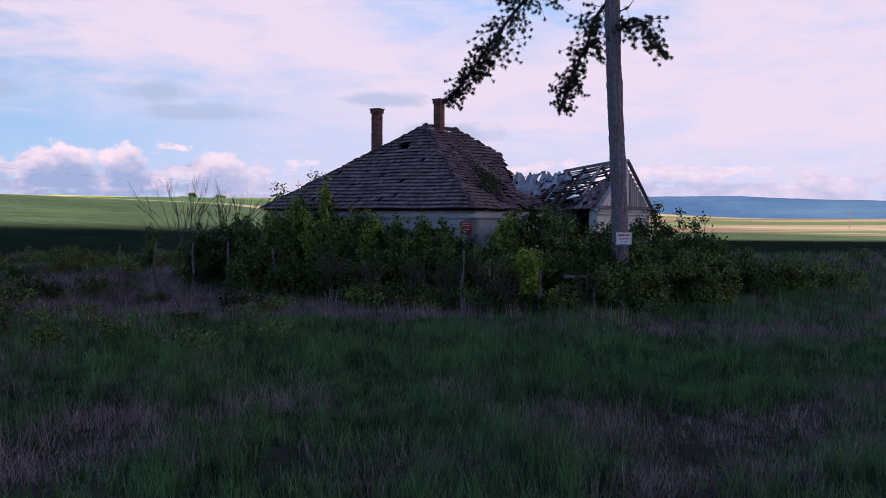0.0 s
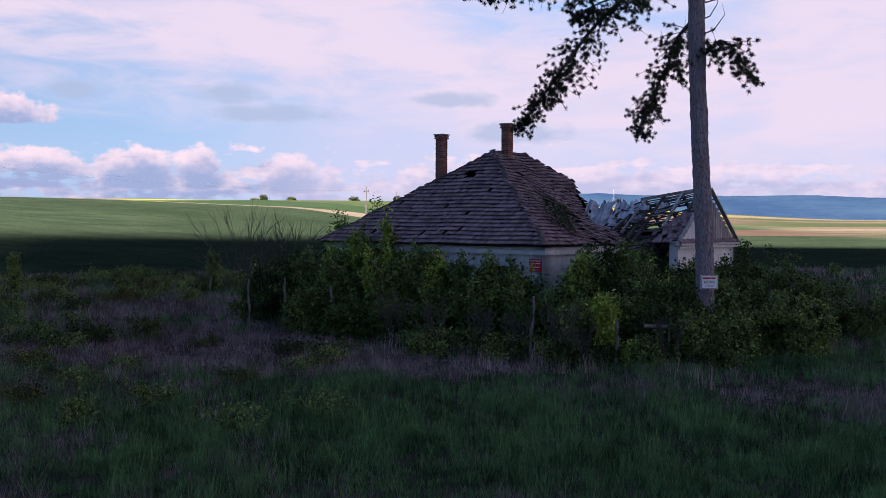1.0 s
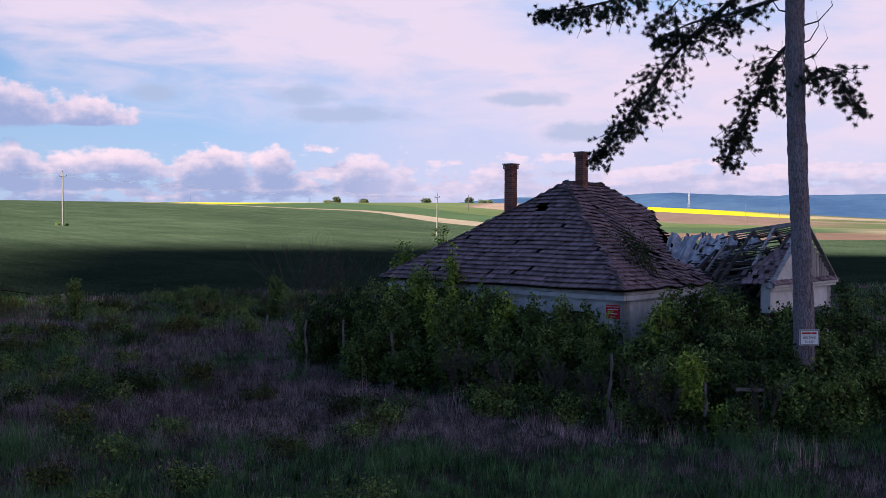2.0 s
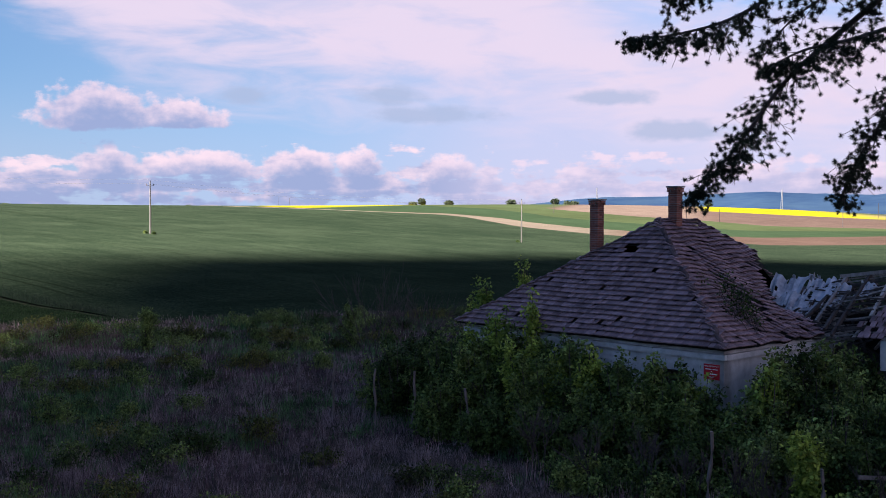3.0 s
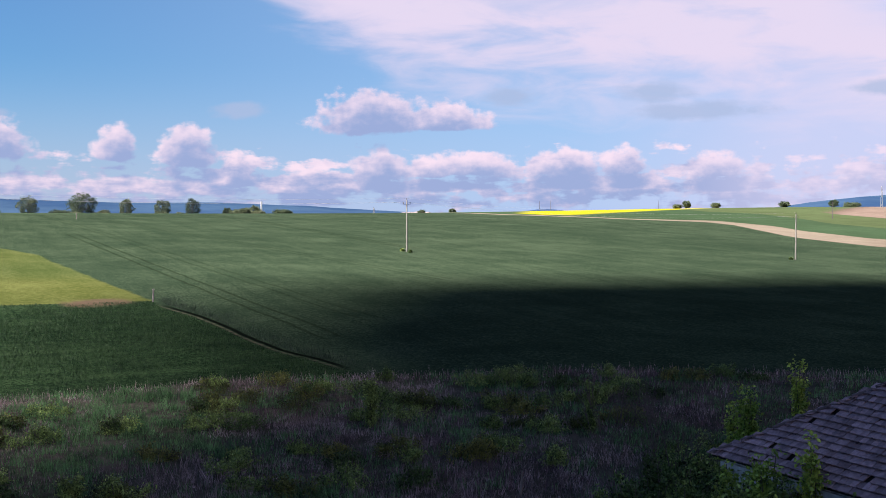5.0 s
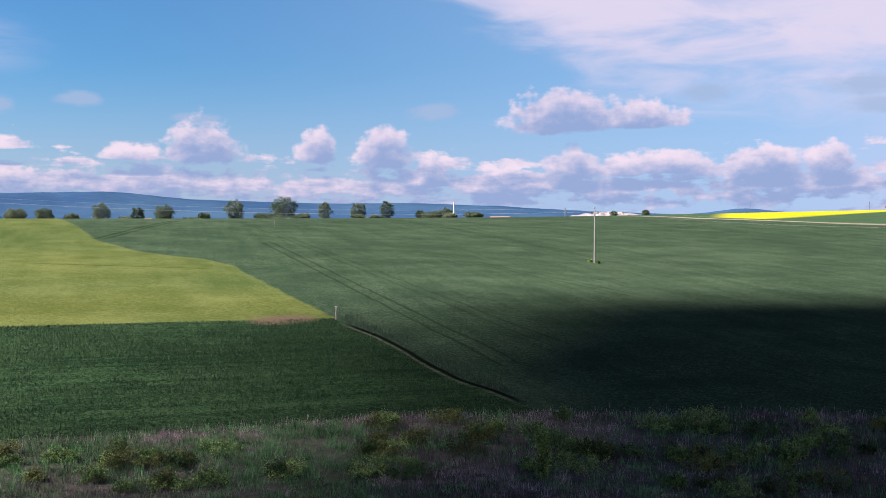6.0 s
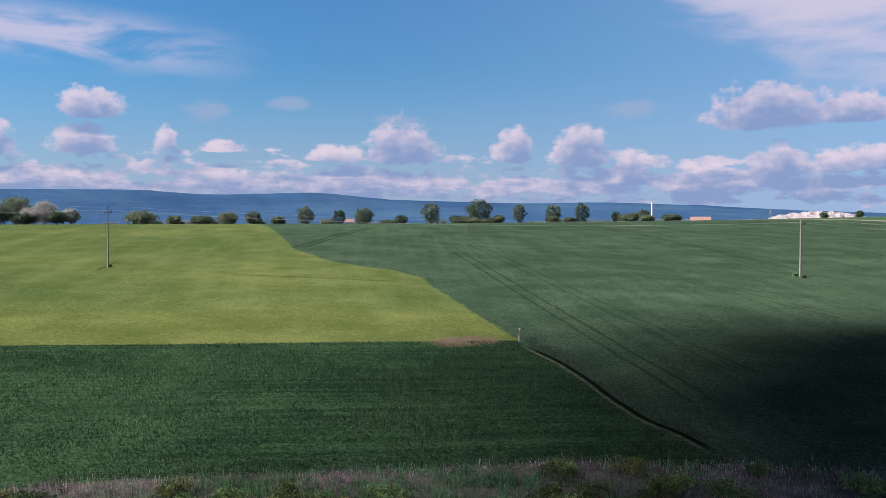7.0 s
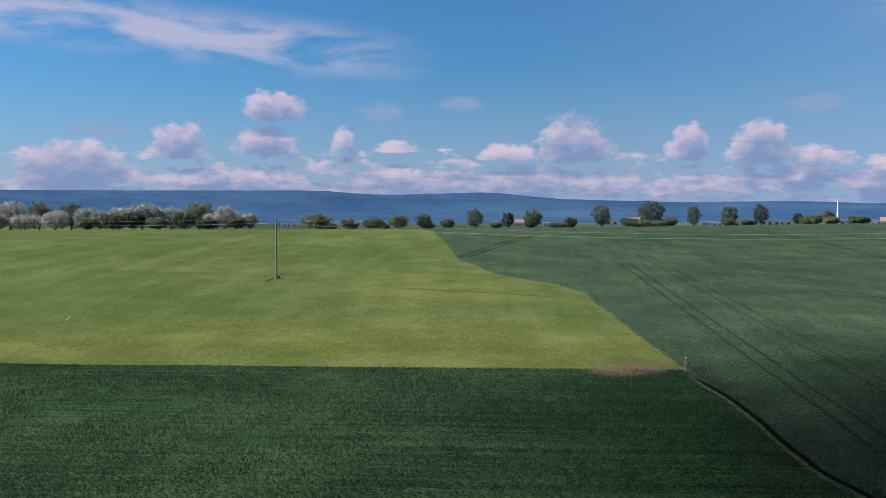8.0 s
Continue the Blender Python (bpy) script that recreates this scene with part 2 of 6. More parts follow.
def bark():
    """Long plates parted by dark furrows."""
    m, t, bsdf = material("pine bark")
    at = t.node("ShaderNodeTexCoord").outputs["Object"]
    bend = t.math("MULTIPLY", t.math("SUBTRACT", t.noise(at, 6.0, 3.0), 0.5), 0.14)
    x, y, z = t.xyz(at)
    cells = t.node("ShaderNodeTexVoronoi")
    cells.feature = "DISTANCE_TO_EDGE"
    cells.inputs["Scale"].default_value = 19.0
    t.put(cells.inputs["Vector"], t.vec(t.math("ADD", x, bend), t.math("ADD", y, bend), t.math("MULTIPLY", z, 0.20)))
    plate = t.smooth(t.math("ADD", cells.outputs["Distance"], t.math("MULTIPLY", t.noise(at, 14.0, 4.0, 0.7), 0.16)), 0.05, 0.24)
    fine = t.noise(at, 30.0, 5.0, 0.7)
    colour = t.mix(fine, (0.14, 0.115, 0.130), (0.43, 0.365, 0.405))
    colour = t.mix(t.smooth(t.noise(at, 1.3, 3.0), 0.45, 0.7, 0.0, 0.5), colour, (0.26, 0.16, 0.13))
    t.put(bsdf.inputs["Base Color"], t.mix(plate, (0.105, 0.084, 0.094), colour))
    bsdf.inputs["Roughness"].default_value = 0.95
    bump(t, bsdf, t.math("ADD", plate, t.math("MULTIPLY", fine, 0.5)), 0.55, 0.025)
    return m


M_BARK = bark()
M_TWIG = simple("dark twig", (0.035, 0.028, 0.026), (0.11, 0.09, 0.08), 10.0, 0.9)
M_STEM = simple("pale dry stem", (0.15, 0.12, 0.11), (0.36, 0.30, 0.28), 14.0, 0.9, island=0.4)
M_POST = simple("grey split post", (0.075, 0.062, 0.058), (0.22, 0.185, 0.17), 14.0, 0.9, stretch=(1, 1, 0.2))
M_CONCRETE = simple("weathered concrete", (0.14, 0.125, 0.105), (0.22, 0.205, 0.18), 6.0, 0.9)
M_STEEL = simple("galvanised steel", (0.25, 0.25, 0.26), (0.42, 0.42, 0.43), 8.0, 0.5, 0.8)
M_RED = simple("red enamel", (0.42, 0.012, 0.022), (0.55, 0.02, 0.03), 4.0, 0.45, relief=0.05)
M_WHITE = simple("white paint", (0.70, 0.70, 0.71), (0.84, 0.84, 0.84), 5.0, 0.6, relief=0.05)
M_INK = simple("dark ink", (0.03, 0.03, 0.04), (0.06, 0.06, 0.08), 8.0, 0.6, relief=0.02)
M_NEEDLE = leafy("pine needles", (0.012, 0.020, 0.015), (0.050, 0.070, 0.042), 0.1)
# near-black low tone: shaded gaps among the leaves painted in at random
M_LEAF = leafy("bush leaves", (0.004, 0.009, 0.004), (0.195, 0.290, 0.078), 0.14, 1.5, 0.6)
M_LEAF_FRESH = leafy("fresh leaves", (0.07, 0.12, 0.022), (0.44, 0.56, 0.10), 0.25, 1.8, 0.2)
# the grass too carries its dark gaps as near-black blades
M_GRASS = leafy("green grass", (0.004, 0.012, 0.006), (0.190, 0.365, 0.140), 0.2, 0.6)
M_DRY = leafy("dry grass", (0.026, 0.020, 0.023), (0.58, 0.43, 0.44), 0.2, 0.5)
M_FAR_LEAF = leafy("far tree leaves", (0.036, 0.054, 0.028), (0.130, 0.155, 0.082), 0.2, 0.05)
M_SCRUB = leafy("bramble leaves", (0.012, 0.018, 0.007), (0.170, 0.185, 0.045), 0.2, 0.9, 0.5)
M_WEED = leafy("dead purple-brown weeds", (0.014, 0.010, 0.014), (0.190, 0.135, 0.152), 0.15, 0.35, 0.0)
# crop blades follow the field colours, darkened to deepen the shade on them
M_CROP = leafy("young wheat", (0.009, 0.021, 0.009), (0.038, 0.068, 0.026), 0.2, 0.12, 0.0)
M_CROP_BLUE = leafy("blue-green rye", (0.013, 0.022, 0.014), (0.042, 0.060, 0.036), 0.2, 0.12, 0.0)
M_SILVER_LEAF = leafy("silvery willow leaves", (0.17, 0.175, 0.15), (0.40, 0.39, 0.345), 0.2, 0.05, 0.15)
M_CLOUD = simple("cloud white", (0.85, 0.85, 0.86), (0.92, 0.92, 0.93), 0.01, 1.0, relief=0.0)

# ---- helpers for things ----
def mesh_object(name, bm, mat, parent=None, smooth=False):
    me = bpy.data.meshes.new(name)
    if smooth:
        for f in bm.faces:
            f.smooth = True
    bm.to_mesh(me)
    bm.free()
    if mat:
        me.materials.append(mat)
    ob = new(name, me)
    ob.parent = parent
    return ob


def part(name, bm, mat, parent, label="", smooth=False):
    return tagged(mesh_object(name, bm, mat, parent, smooth), label)


def thing(name, at, label, category, group="", kind="", turn=0.0):
    ob = new(name)
    ob.empty_display_size = 0.2
    ob.matrix_basis = pose(*at, 0, 0, turn)
    return tagged(ob, label, category, group, kind)


def add_box(bm, size, at=(0, 0, 0), turn=None, bevel=0.0):
    made = bmesh.ops.create_cube(bm, size=1)["verts"]
    m = Matrix.Translation(at) @ (turn.to_4x4() if turn else Matrix()) @ Matrix.Diagonal((*size, 1))
    for v in made:
        v.co = m @ v.co
    if bevel:
        edges = list({e for v in made for e in v.link_edges})
        bmesh.ops.bevel(bm, geom=edges, offset=bevel, segments=1, affect="EDGES")
    return bm


def add_beam(bm, a, b, w, h):
    a, b = Vector(a), Vector(b)
    way = b - a
    return add_box(bm, (w, h, way.length), (a + b) / 2, way.to_track_quat("Z", "Y").to_matrix())


def add_tube(bm, points, radii, sides=6, cap=True):
    """A tapered tube through points."""
    rings = []
    for i, p in enumerate(points):
        a, b = Vector(points[max(i - 1, 0)]), Vector(points[min(i + 1, len(points) - 1)])
        q = (b - a).to_track_quat("Z", "Y").to_matrix()
        rings.append([bm.verts.new(Vector(p) + q @ Vector((radii[i] * math.cos(k * math.tau / sides), radii[i] * math.sin(k * math.tau / sides), 0))) for k in range(sides)])
    for r0, r1 in zip(rings, rings[1:]):
        for k in range(sides):
            bm.faces.new((r0[k], r0[(k + 1) % sides], r1[(k + 1) % sides], r1[k]))
    if cap:
        bm.faces.new(rings[0][::-1])
        bm.faces.new(rings[-1])
    return bm


def soup(name, verts, faces_per, mat, parent=None):
    """One mesh from an array of separate quads or triangles: verts (n, faces_per, 3)."""
    n = len(verts)
    me = bpy.data.meshes.new(name)
    me.vertices.add(n * faces_per)
    me.vertices.foreach_set("co", verts.reshape(-1).astype(np.float32))
    me.loops.add(n * faces_per)
    me.loops.foreach_set("vertex_index", np.arange(n * faces_per, dtype=np.int32))
    me.polygons.add(n)
    me.polygons.foreach_set("loop_start", np.arange(0, n * faces_per, faces_per, dtype=np.int32))
    me.update(calc_edges=True)
    me.materials.append(mat)
    ob = new(name, me)
    ob.parent = parent
    return ob


# ---- the lie of the land ----
def soft(x, w):
    return w * np.logaddexp(0, np.asarray(x, float) / w)


def step(x):
    x = np.clip(x, 0, 1)
    return x * x * (3 - 2 * x)


def land(x, y):
    """Height of the ground: a flat round the house, a long field slope to the west, a far rise to the north."""
    x, y = np.asarray(x, float), np.asarray(y, float)
    s = -0.93 * x + 0.36 * y
    h = 0.057 * (soft(s - 58, 12) - soft(s - 282, 25)) - 0.012 * (soft(s - 350, 40) - soft(s - 1100, 80))
    h = h + (7.8 * step((y - 234) / 760) - 8.0 * step((y - 950) / 700)) * np.exp(-(((x + 190) / 330) ** 2))
    h = h + (7.7 * step((y - 372) / 333) - 7.3 * step((y - 900) / 400)) * np.exp(-(((x - 418) / 400) ** 2))
    far = np.hypot(x, y - 40)
    h = h + 0.10 * np.sin(x * 0.21 + 1.3) * np.sin(y * 0.17) * step((140 - far) / 100) * step((far - 14) / 8)
    return h - 14 * step((far - 2200) / 1500)


def edge_y(x):
    """Northern edge of the rough grass."""
    return np.interp(x, [-62, -58, -54, -48, -41, -35, -28, -22, 0, 40, 100, 260], [0, 30, 39, 50, 61, 68, 74, 79, 90, 108, 128, 160])


def ground_material():
    m, t, bsdf = material("fields")
    at = t.node("ShaderNodeTexCoord").outputs["Object"]
    x, y, z = t.xyz(at)
    fine = t.noise(at, 2.2, 8.0, 0.7)
    grain = t.noise(at, 5.0, 3.0, 0.7)
    mid = t.noise(at, 0.11, 5.0, 0.6)
    broad = t.noise(at, 0.018, 4.0, 0.5)
    wob = t.math("MULTIPLY", t.math("SUBTRACT", t.noise(at, 0.25, 4.0), 0.5), 1.6)

    def crop(low, high, ang, gap, amount):
        """A crop in drilled rows: rows, gusts and thin places."""
        c, s = math.cos(radians(ang)), math.sin(radians(ang))
        across = t.math("ADD", t.math("MULTIPLY", x, c), t.math("MULTIPLY", y, s))
        along = t.math("SUBTRACT", t.math("MULTIPLY", y, c), t.math("MULTIPLY", x, s))
        rows = t.noise(t.vec(t.math("MULTIPLY", across, 1.0 / gap), t.math("MULTIPLY", along, 0.02), 0.0), 1.0, 3.0, 0.6)
        f = t.math("ADD", t.math("MULTIPLY", rows, amount), t.math("MULTIPLY", t.math("ADD", fine, t.math("MULTIPLY", t.math("SUBTRACT", grain, 0.5), 2.3)), 0.55))
        f = t.math("ADD", f, t.math("MULTIPLY", mid, 0.55 - amount * 0.3))
        f = t.math("ADD", f, t.math("MULTIPLY", broad, 0.35))
        return t.mix(t.smooth(f, 0.56 + amount * 0.35, 1.00 + amount * 0.35), low, high)

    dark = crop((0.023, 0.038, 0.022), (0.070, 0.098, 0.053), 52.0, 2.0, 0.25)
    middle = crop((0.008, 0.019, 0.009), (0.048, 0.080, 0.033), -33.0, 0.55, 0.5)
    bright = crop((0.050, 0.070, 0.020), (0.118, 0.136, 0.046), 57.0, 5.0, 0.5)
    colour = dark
    # the bright crop lies west of the headland and past its own straight edge
    head = t.curve(x, [(-700, 390), (-287, 187), (-202, 143), (-189, 136), (-170, 126), (-158, 122), (-146, 118), (-138, 117.5), (-128, 118), (-118, 115), (-110, 110), (-97, 103), (-84, 95.5), (-78, 92.3), (-72, 89), (0, 60)])
    west = t.smooth(t.math("ADD", t.math("SUBTRACT", head, y), wob), -0.4, 0.4)
    past = t.math("ADD", t.math("MULTIPLY", t.math("ADD", x, 72.0), -0.8515), t.math("MULTIPLY", t.math("SUBTRACT", y, 89.0), 0.525))
    # riper along its near edge, greener up the slope
    ripe = t.math("ADD", t.smooth(past, 34.0, 10.0, 0.0, 0.65), t.math("MULTIPLY", t.math("SUBTRACT", broad, 0.5), 2.2), clamp=True)
    bright = t.mix(ripe, bright, t.mix(t.smooth(t.math("ADD", fine, mid), 0.75, 1.25), (0.070, 0.080, 0.018), (0.142, 0.146, 0.040)))
    past = t.smooth(t.math("ADD", past, t.math("MULTIPLY", wob, 0.35)), -0.3, 0.3)
    ditch_y = t.curve(x, DITCH)
    south = t.smooth(t.math("SUBTRACT", ditch_y, y), -0.3, 0.3)
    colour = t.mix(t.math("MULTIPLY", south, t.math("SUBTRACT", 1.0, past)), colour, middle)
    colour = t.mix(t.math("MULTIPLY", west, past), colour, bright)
    # bare headland by the stake
    dx, dy = t.math("MULTIPLY", t.math("ADD", x, 75.0), 0.30), t.math("MULTIPLY", t.math("SUBTRACT", y, 85.0), 0.24)
    bare = t.math("SQRT", t.math("ADD", t.math("MULTIPLY", dx, dx), t.math("MULTIPLY", dy, dy)))
    bare = t.smooth(t.math("ADD", t.math("ADD", bare, t.math("MULTIPLY", wob, 0.8)), t.math("MULTIPLY", fine, 0.5)), 1.2, 0.7)
    colour = t.mix(bare, colour, t.mix(fine, (0.075, 0.06, 0.03), (0.15, 0.10, 0.07)))

    # wheel tracks in the crops
    def track(x0, y0, x1, y1, w, far, deep=0.6):
        lx, ly = x1 - x0, y1 - y0
        ln = math.hypot(lx, ly)
        px, py = t.math("SUBTRACT", x, x0), t.math("SUBTRACT", y, y0)
        d = t.math("ADD", t.math("MULTIPLY", px, -ly / ln), t.math("MULTIPLY", py, lx / ln))
        d = t.math("ADD", d, t.math("MULTIPLY", wob, 0.5))
        a = t.math("ADD", t.math("MULTIPLY", px, lx / ln), t.math("MULTIPLY", py, ly / ln))
        on = t.math("MULTIPLY", t.smooth(a, -2.0, 3.0), t.smooth(a, ln + 3, ln - 4))
        lines = t.math("ABSOLUTE", t.math("SUBTRACT", t.math("ABSOLUTE", d), far))
        return t.math("MULTIPLY", t.math("MULTIPLY", t.smooth(lines, w, w * 0.3), on), t.math("MULTIPLY", t.smooth(fine, 0.2, 0.5, 0.3, 1.0), deep))

    # the furrow between the two crops: shade painted along the rye, a trodden strip beside it
    off = t.math("ADD", t.math("SUBTRACT", y, ditch_y), t.math("MULTIPLY", wob, 0.25))
    along = t.math("MULTIPLY", t.smooth(x, -71.0, -66.0), t.smooth(x, -36.0, -39.0))
    furrow_shade = t.math("MULTIPLY", t.math("MULTIPLY", t.smooth(off, -0.05, 0.15), t.smooth(off, 0.75, 0.45)), along)
    trod = t.math("MULTIPLY", t.math("MULTIPLY", t.smooth(off, -0.50, -0.32), t.smooth(off, 0.0, -0.12)), along)
    colour = t.mix(t.math("MULTIPLY", trod, t.smooth(fine, 0.35, 0.6, 0.1, 0.7)), colour, (0.11, 0.09, 0.065))
    colour = t.mix(furrow_shade, colour, (0.005, 0.007, 0.005))
    for line in TRACKS:
        colour = t.mix(track(*line), colour, (0.010, 0.014, 0.007))

    # strips far to the north: straw, young corn, fallow, rape
    ragged = t.math("MULTIPLY", wob, 2.2)
    k = t.math("MULTIPLY_ADD", t.math("ADD", mid, broad), 0.6, 0.4)

    def past_line(points):
        return t.smooth(t.math("ADD", t.math("SUBTRACT", y, t.curve(x, points)), ragged), -1.5, 1.5)

    def lay(under, mask, low, high):
        return t.mix(mask, under, t.mix(1.0, t.mix(t.smooth(fine, 0.3, 0.7), low, high), t.vec(k, k, k), "MULTIPLY"))

    def east_of(at, w=6.0):
        return t.smooth(t.math("ADD", x, ragged), at - w, at + w)

    west_of = lambda at, w=6.0: t.math("SUBTRACT", 1.0, east_of(at, w))
    both = lambda a, b: t.math("MULTIPLY", a, b)
    beyond = past_line(STRAW_NEAR)
    colour = lay(colour, beyond, (0.115, 0.076, 0.056), (0.150, 0.100, 0.074))
    colour = lay(colour, both(beyond, west_of(-14.0, 14.0)), (0.20, 0.165, 0.115), (0.27, 0.22, 0.160))
    corn = past_line(STRAW_FAR)
    colour = lay(colour, corn, (0.040, 0.070, 0.034), (0.058, 0.092, 0.044))
    colour = lay(colour, past_line([(px, py + 0.5 * (qy - py)) for (px, py), (_, qy) in zip(STRAW_FAR, CORN_FAR)]), (0.070, 0.098, 0.040), (0.095, 0.118, 0.052))
    fallow = past_line(CORN_FAR)
    colour = lay(colour, both(fallow, both(east_of(-62.0), west_of(420.0, 60.0))), (0.125, 0.085, 0.066), (0.175, 0.122, 0.095))
    colour = lay(colour, both(fallow, both(east_of(-56.0), west_of(12.0, 12.0))), (0.19, 0.140, 0.105), (0.25, 0.185, 0.140))
    rape = past_line([(-900, 618), (60, 618), (130, 624), (400, 640)])
    colour = lay(colour, both(rape, both(east_of(20.0), west_of(150.0, 14.0))), (0.34, 0.31, 0.010), (0.45, 0.40, 0.016))
    wedge = both(past_line([(-900, 385), (0, 385)]), both(west_of(-140.0, 5.0), t.smooth(t.math("ADD", x, t.math("MULTIPLY", y, 0.41)), -6.0, 6.0)))
    colour = lay(colour, wedge, (0.34, 0.31, 0.010), (0.45, 0.40, 0.016))
    # narrow plots of the plain to the east
    plot = t.math("SUBTRACT", y, t.math("MULTIPLY", x, 0.22))
    plot = t.noise(t.vec(t.math("MULTIPLY", plot, 0.013), t.math("MULTIPLY", x, 0.0012), 0.0), 1.0, 2.0, 0.7)
    plots = t.mix(t.smooth(plot, 0.47, 0.50), (0.075, 0.092, 0.044), t.mix(t.smooth(plot, 0.53, 0.55), (0.17, 0.130, 0.092), (0.23, 0.19, 0.125)))
    colour = t.mix(both(t.smooth(y, 205.0, 225.0), east_of(125.0, 30.0)), colour, t.mix(1.0, plots, t.vec(k, k, k), "MULTIPLY"))

    # every field colour darkened evenly, so the cloud's shade comes out deeper
    colour = t.mix(1.0, colour, (0.60, 0.60, 0.60), "MULTIPLY")
    # rough ground round the house: thatch, soil and moss
    rim = t.curve(x, [(-62, 0), (-58, 30), (-54, 39), (-48, 50), (-41, 61), (-35, 68), (-28, 74), (-22, 79), (0, 90), (40, 108), (100, 128), (260, 160)])
    rough = t.smooth(t.math("SUBTRACT", t.math("ADD", rim, t.math("MULTIPLY", wob, 2.0)), y), -1.0, 1.0)
    rough = t.math("MULTIPLY", rough, t.smooth(x, -62.5, -61.5))
    soil = t.mix(t.smooth(t.math("ADD", t.math("MULTIPLY", fine, 0.6), t.math("MULTIPLY", mid, 0.5)), 0.35, 0.75), (0.018, 0.024, 0.011), (0.085, 0.070, 0.058))
    colour = t.mix(rough, colour, soil)
    t.put(bsdf.inputs["Base Color"], colour)
    bsdf.inputs["Roughness"].default_value = 1.0
    bsdf.inputs["Specular IOR Level"].default_value = 0.0
    bump(t, bsdf, t.math("ADD", fine, t.noise(at, 0.9, 4.0)), 0.5, 0.3)
    return m


DITCH = [(-400, 300), (-72, 89), (-69, 87), (-61, 83), (-55, 79.5), (-50, 76.3), (-45, 73.3), (-40, 71.3), (0, 50)]
TRACKS = [
    (-45, 81, -150, 150, 0.32, 0.9, 0.5), (-48, 92, -240, 215, 0.35, 0.9, 0.3),
    (-60, 130, -280, 240, 0.4, 0.9, 0.3), (-172, 128, -230, 190, 0.7, 0.9, 0.55), (-90, 175, -260, 290, 0.8, 0.9, 0.3),
    (-152, 80, -163, 87.5, 0.5, 0.0, 0.6), (-137, 94, -117, 109, 0.5, 0.0, 0.5),
]
STRAW_NEAR = [(-900, 940), (-300, 470), (-160, 366), (-110, 370), (-85, 380), (-72, 367), (-44, 308), (-22, 286), (0, 278), (25, 276), (66, 326), (400, 560)]
STRAW_FAR = [(-900, 944), (-300, 476), (-160, 374), (-110, 376), (-85, 396), (-60, 376), (-48, 352), (-26, 328), (0, 321), (25, 328), (86, 426), (400, 700)]
CORN_FAR = [(-900, 1600), (-300, 1100), (-160, 800), (-110, 620), (-85, 580), (-58, 524), (-30, 495), (-17, 483), (14, 477), (40, 455), (104, 505), (400, 740)]
M_GROUND = ground_material()


def make_ground():
    """One sheet on rings round the house, fine near and coarse far."""
    radii = [0.0]
    while radii[-1] < 4700:
        radii.append(radii[-1] + max(1.5, radii[-1] * 0.024))
    radii = np.array(radii)
    n = 300
    ang = np.arange(n) * math.tau / n
    x = (radii[1:, None] * np.cos(ang)).ravel()
    y = (radii[1:, None] * np.sin(ang)).ravel() + 40
    co = np.vstack([[0, 40, float(land(0, 40))], np.stack([x, y, land(x, y)], -1)])
    faces = [(0, 1 + k, 1 + (k + 1) % n) for k in range(n)]
    for i in range(len(radii) - 2):
        a, b = 1 + i * n, 1 + (i + 1) * n
        faces += [(a + k, b + k, b + (k + 1) % n, a + (k + 1) % n) for k in range(n)]
    me = bpy.data.meshes.new("ground")
    me.from_pydata(co.tolist(), [], faces)
    me.polygons.foreach_set("use_smooth", np.ones(len(me.polygons), dtype=bool))
    me.materials.append(M_GROUND)
    tagged(new("ground", me), "rolling farmland with green crops and rough grass", "ground", kind="structure")


make_ground()

# distant wooded hills, with haze painted into their colour
HILLS = [(100, 110), (82, 128), (66, 131), (62, 112), (56, 122), (52, 92), (44.5, 76), (40, 80), (35, 66), (30, 45), (24.5, 30), (21.5, 58), (18.5, 30),
         (11, 42), (7, 84), (4, 106), (0, 108), (-4.4, 126), (-10, 112), (-16, 118), (-20, 104), (-30, 90), (-50, 100)]


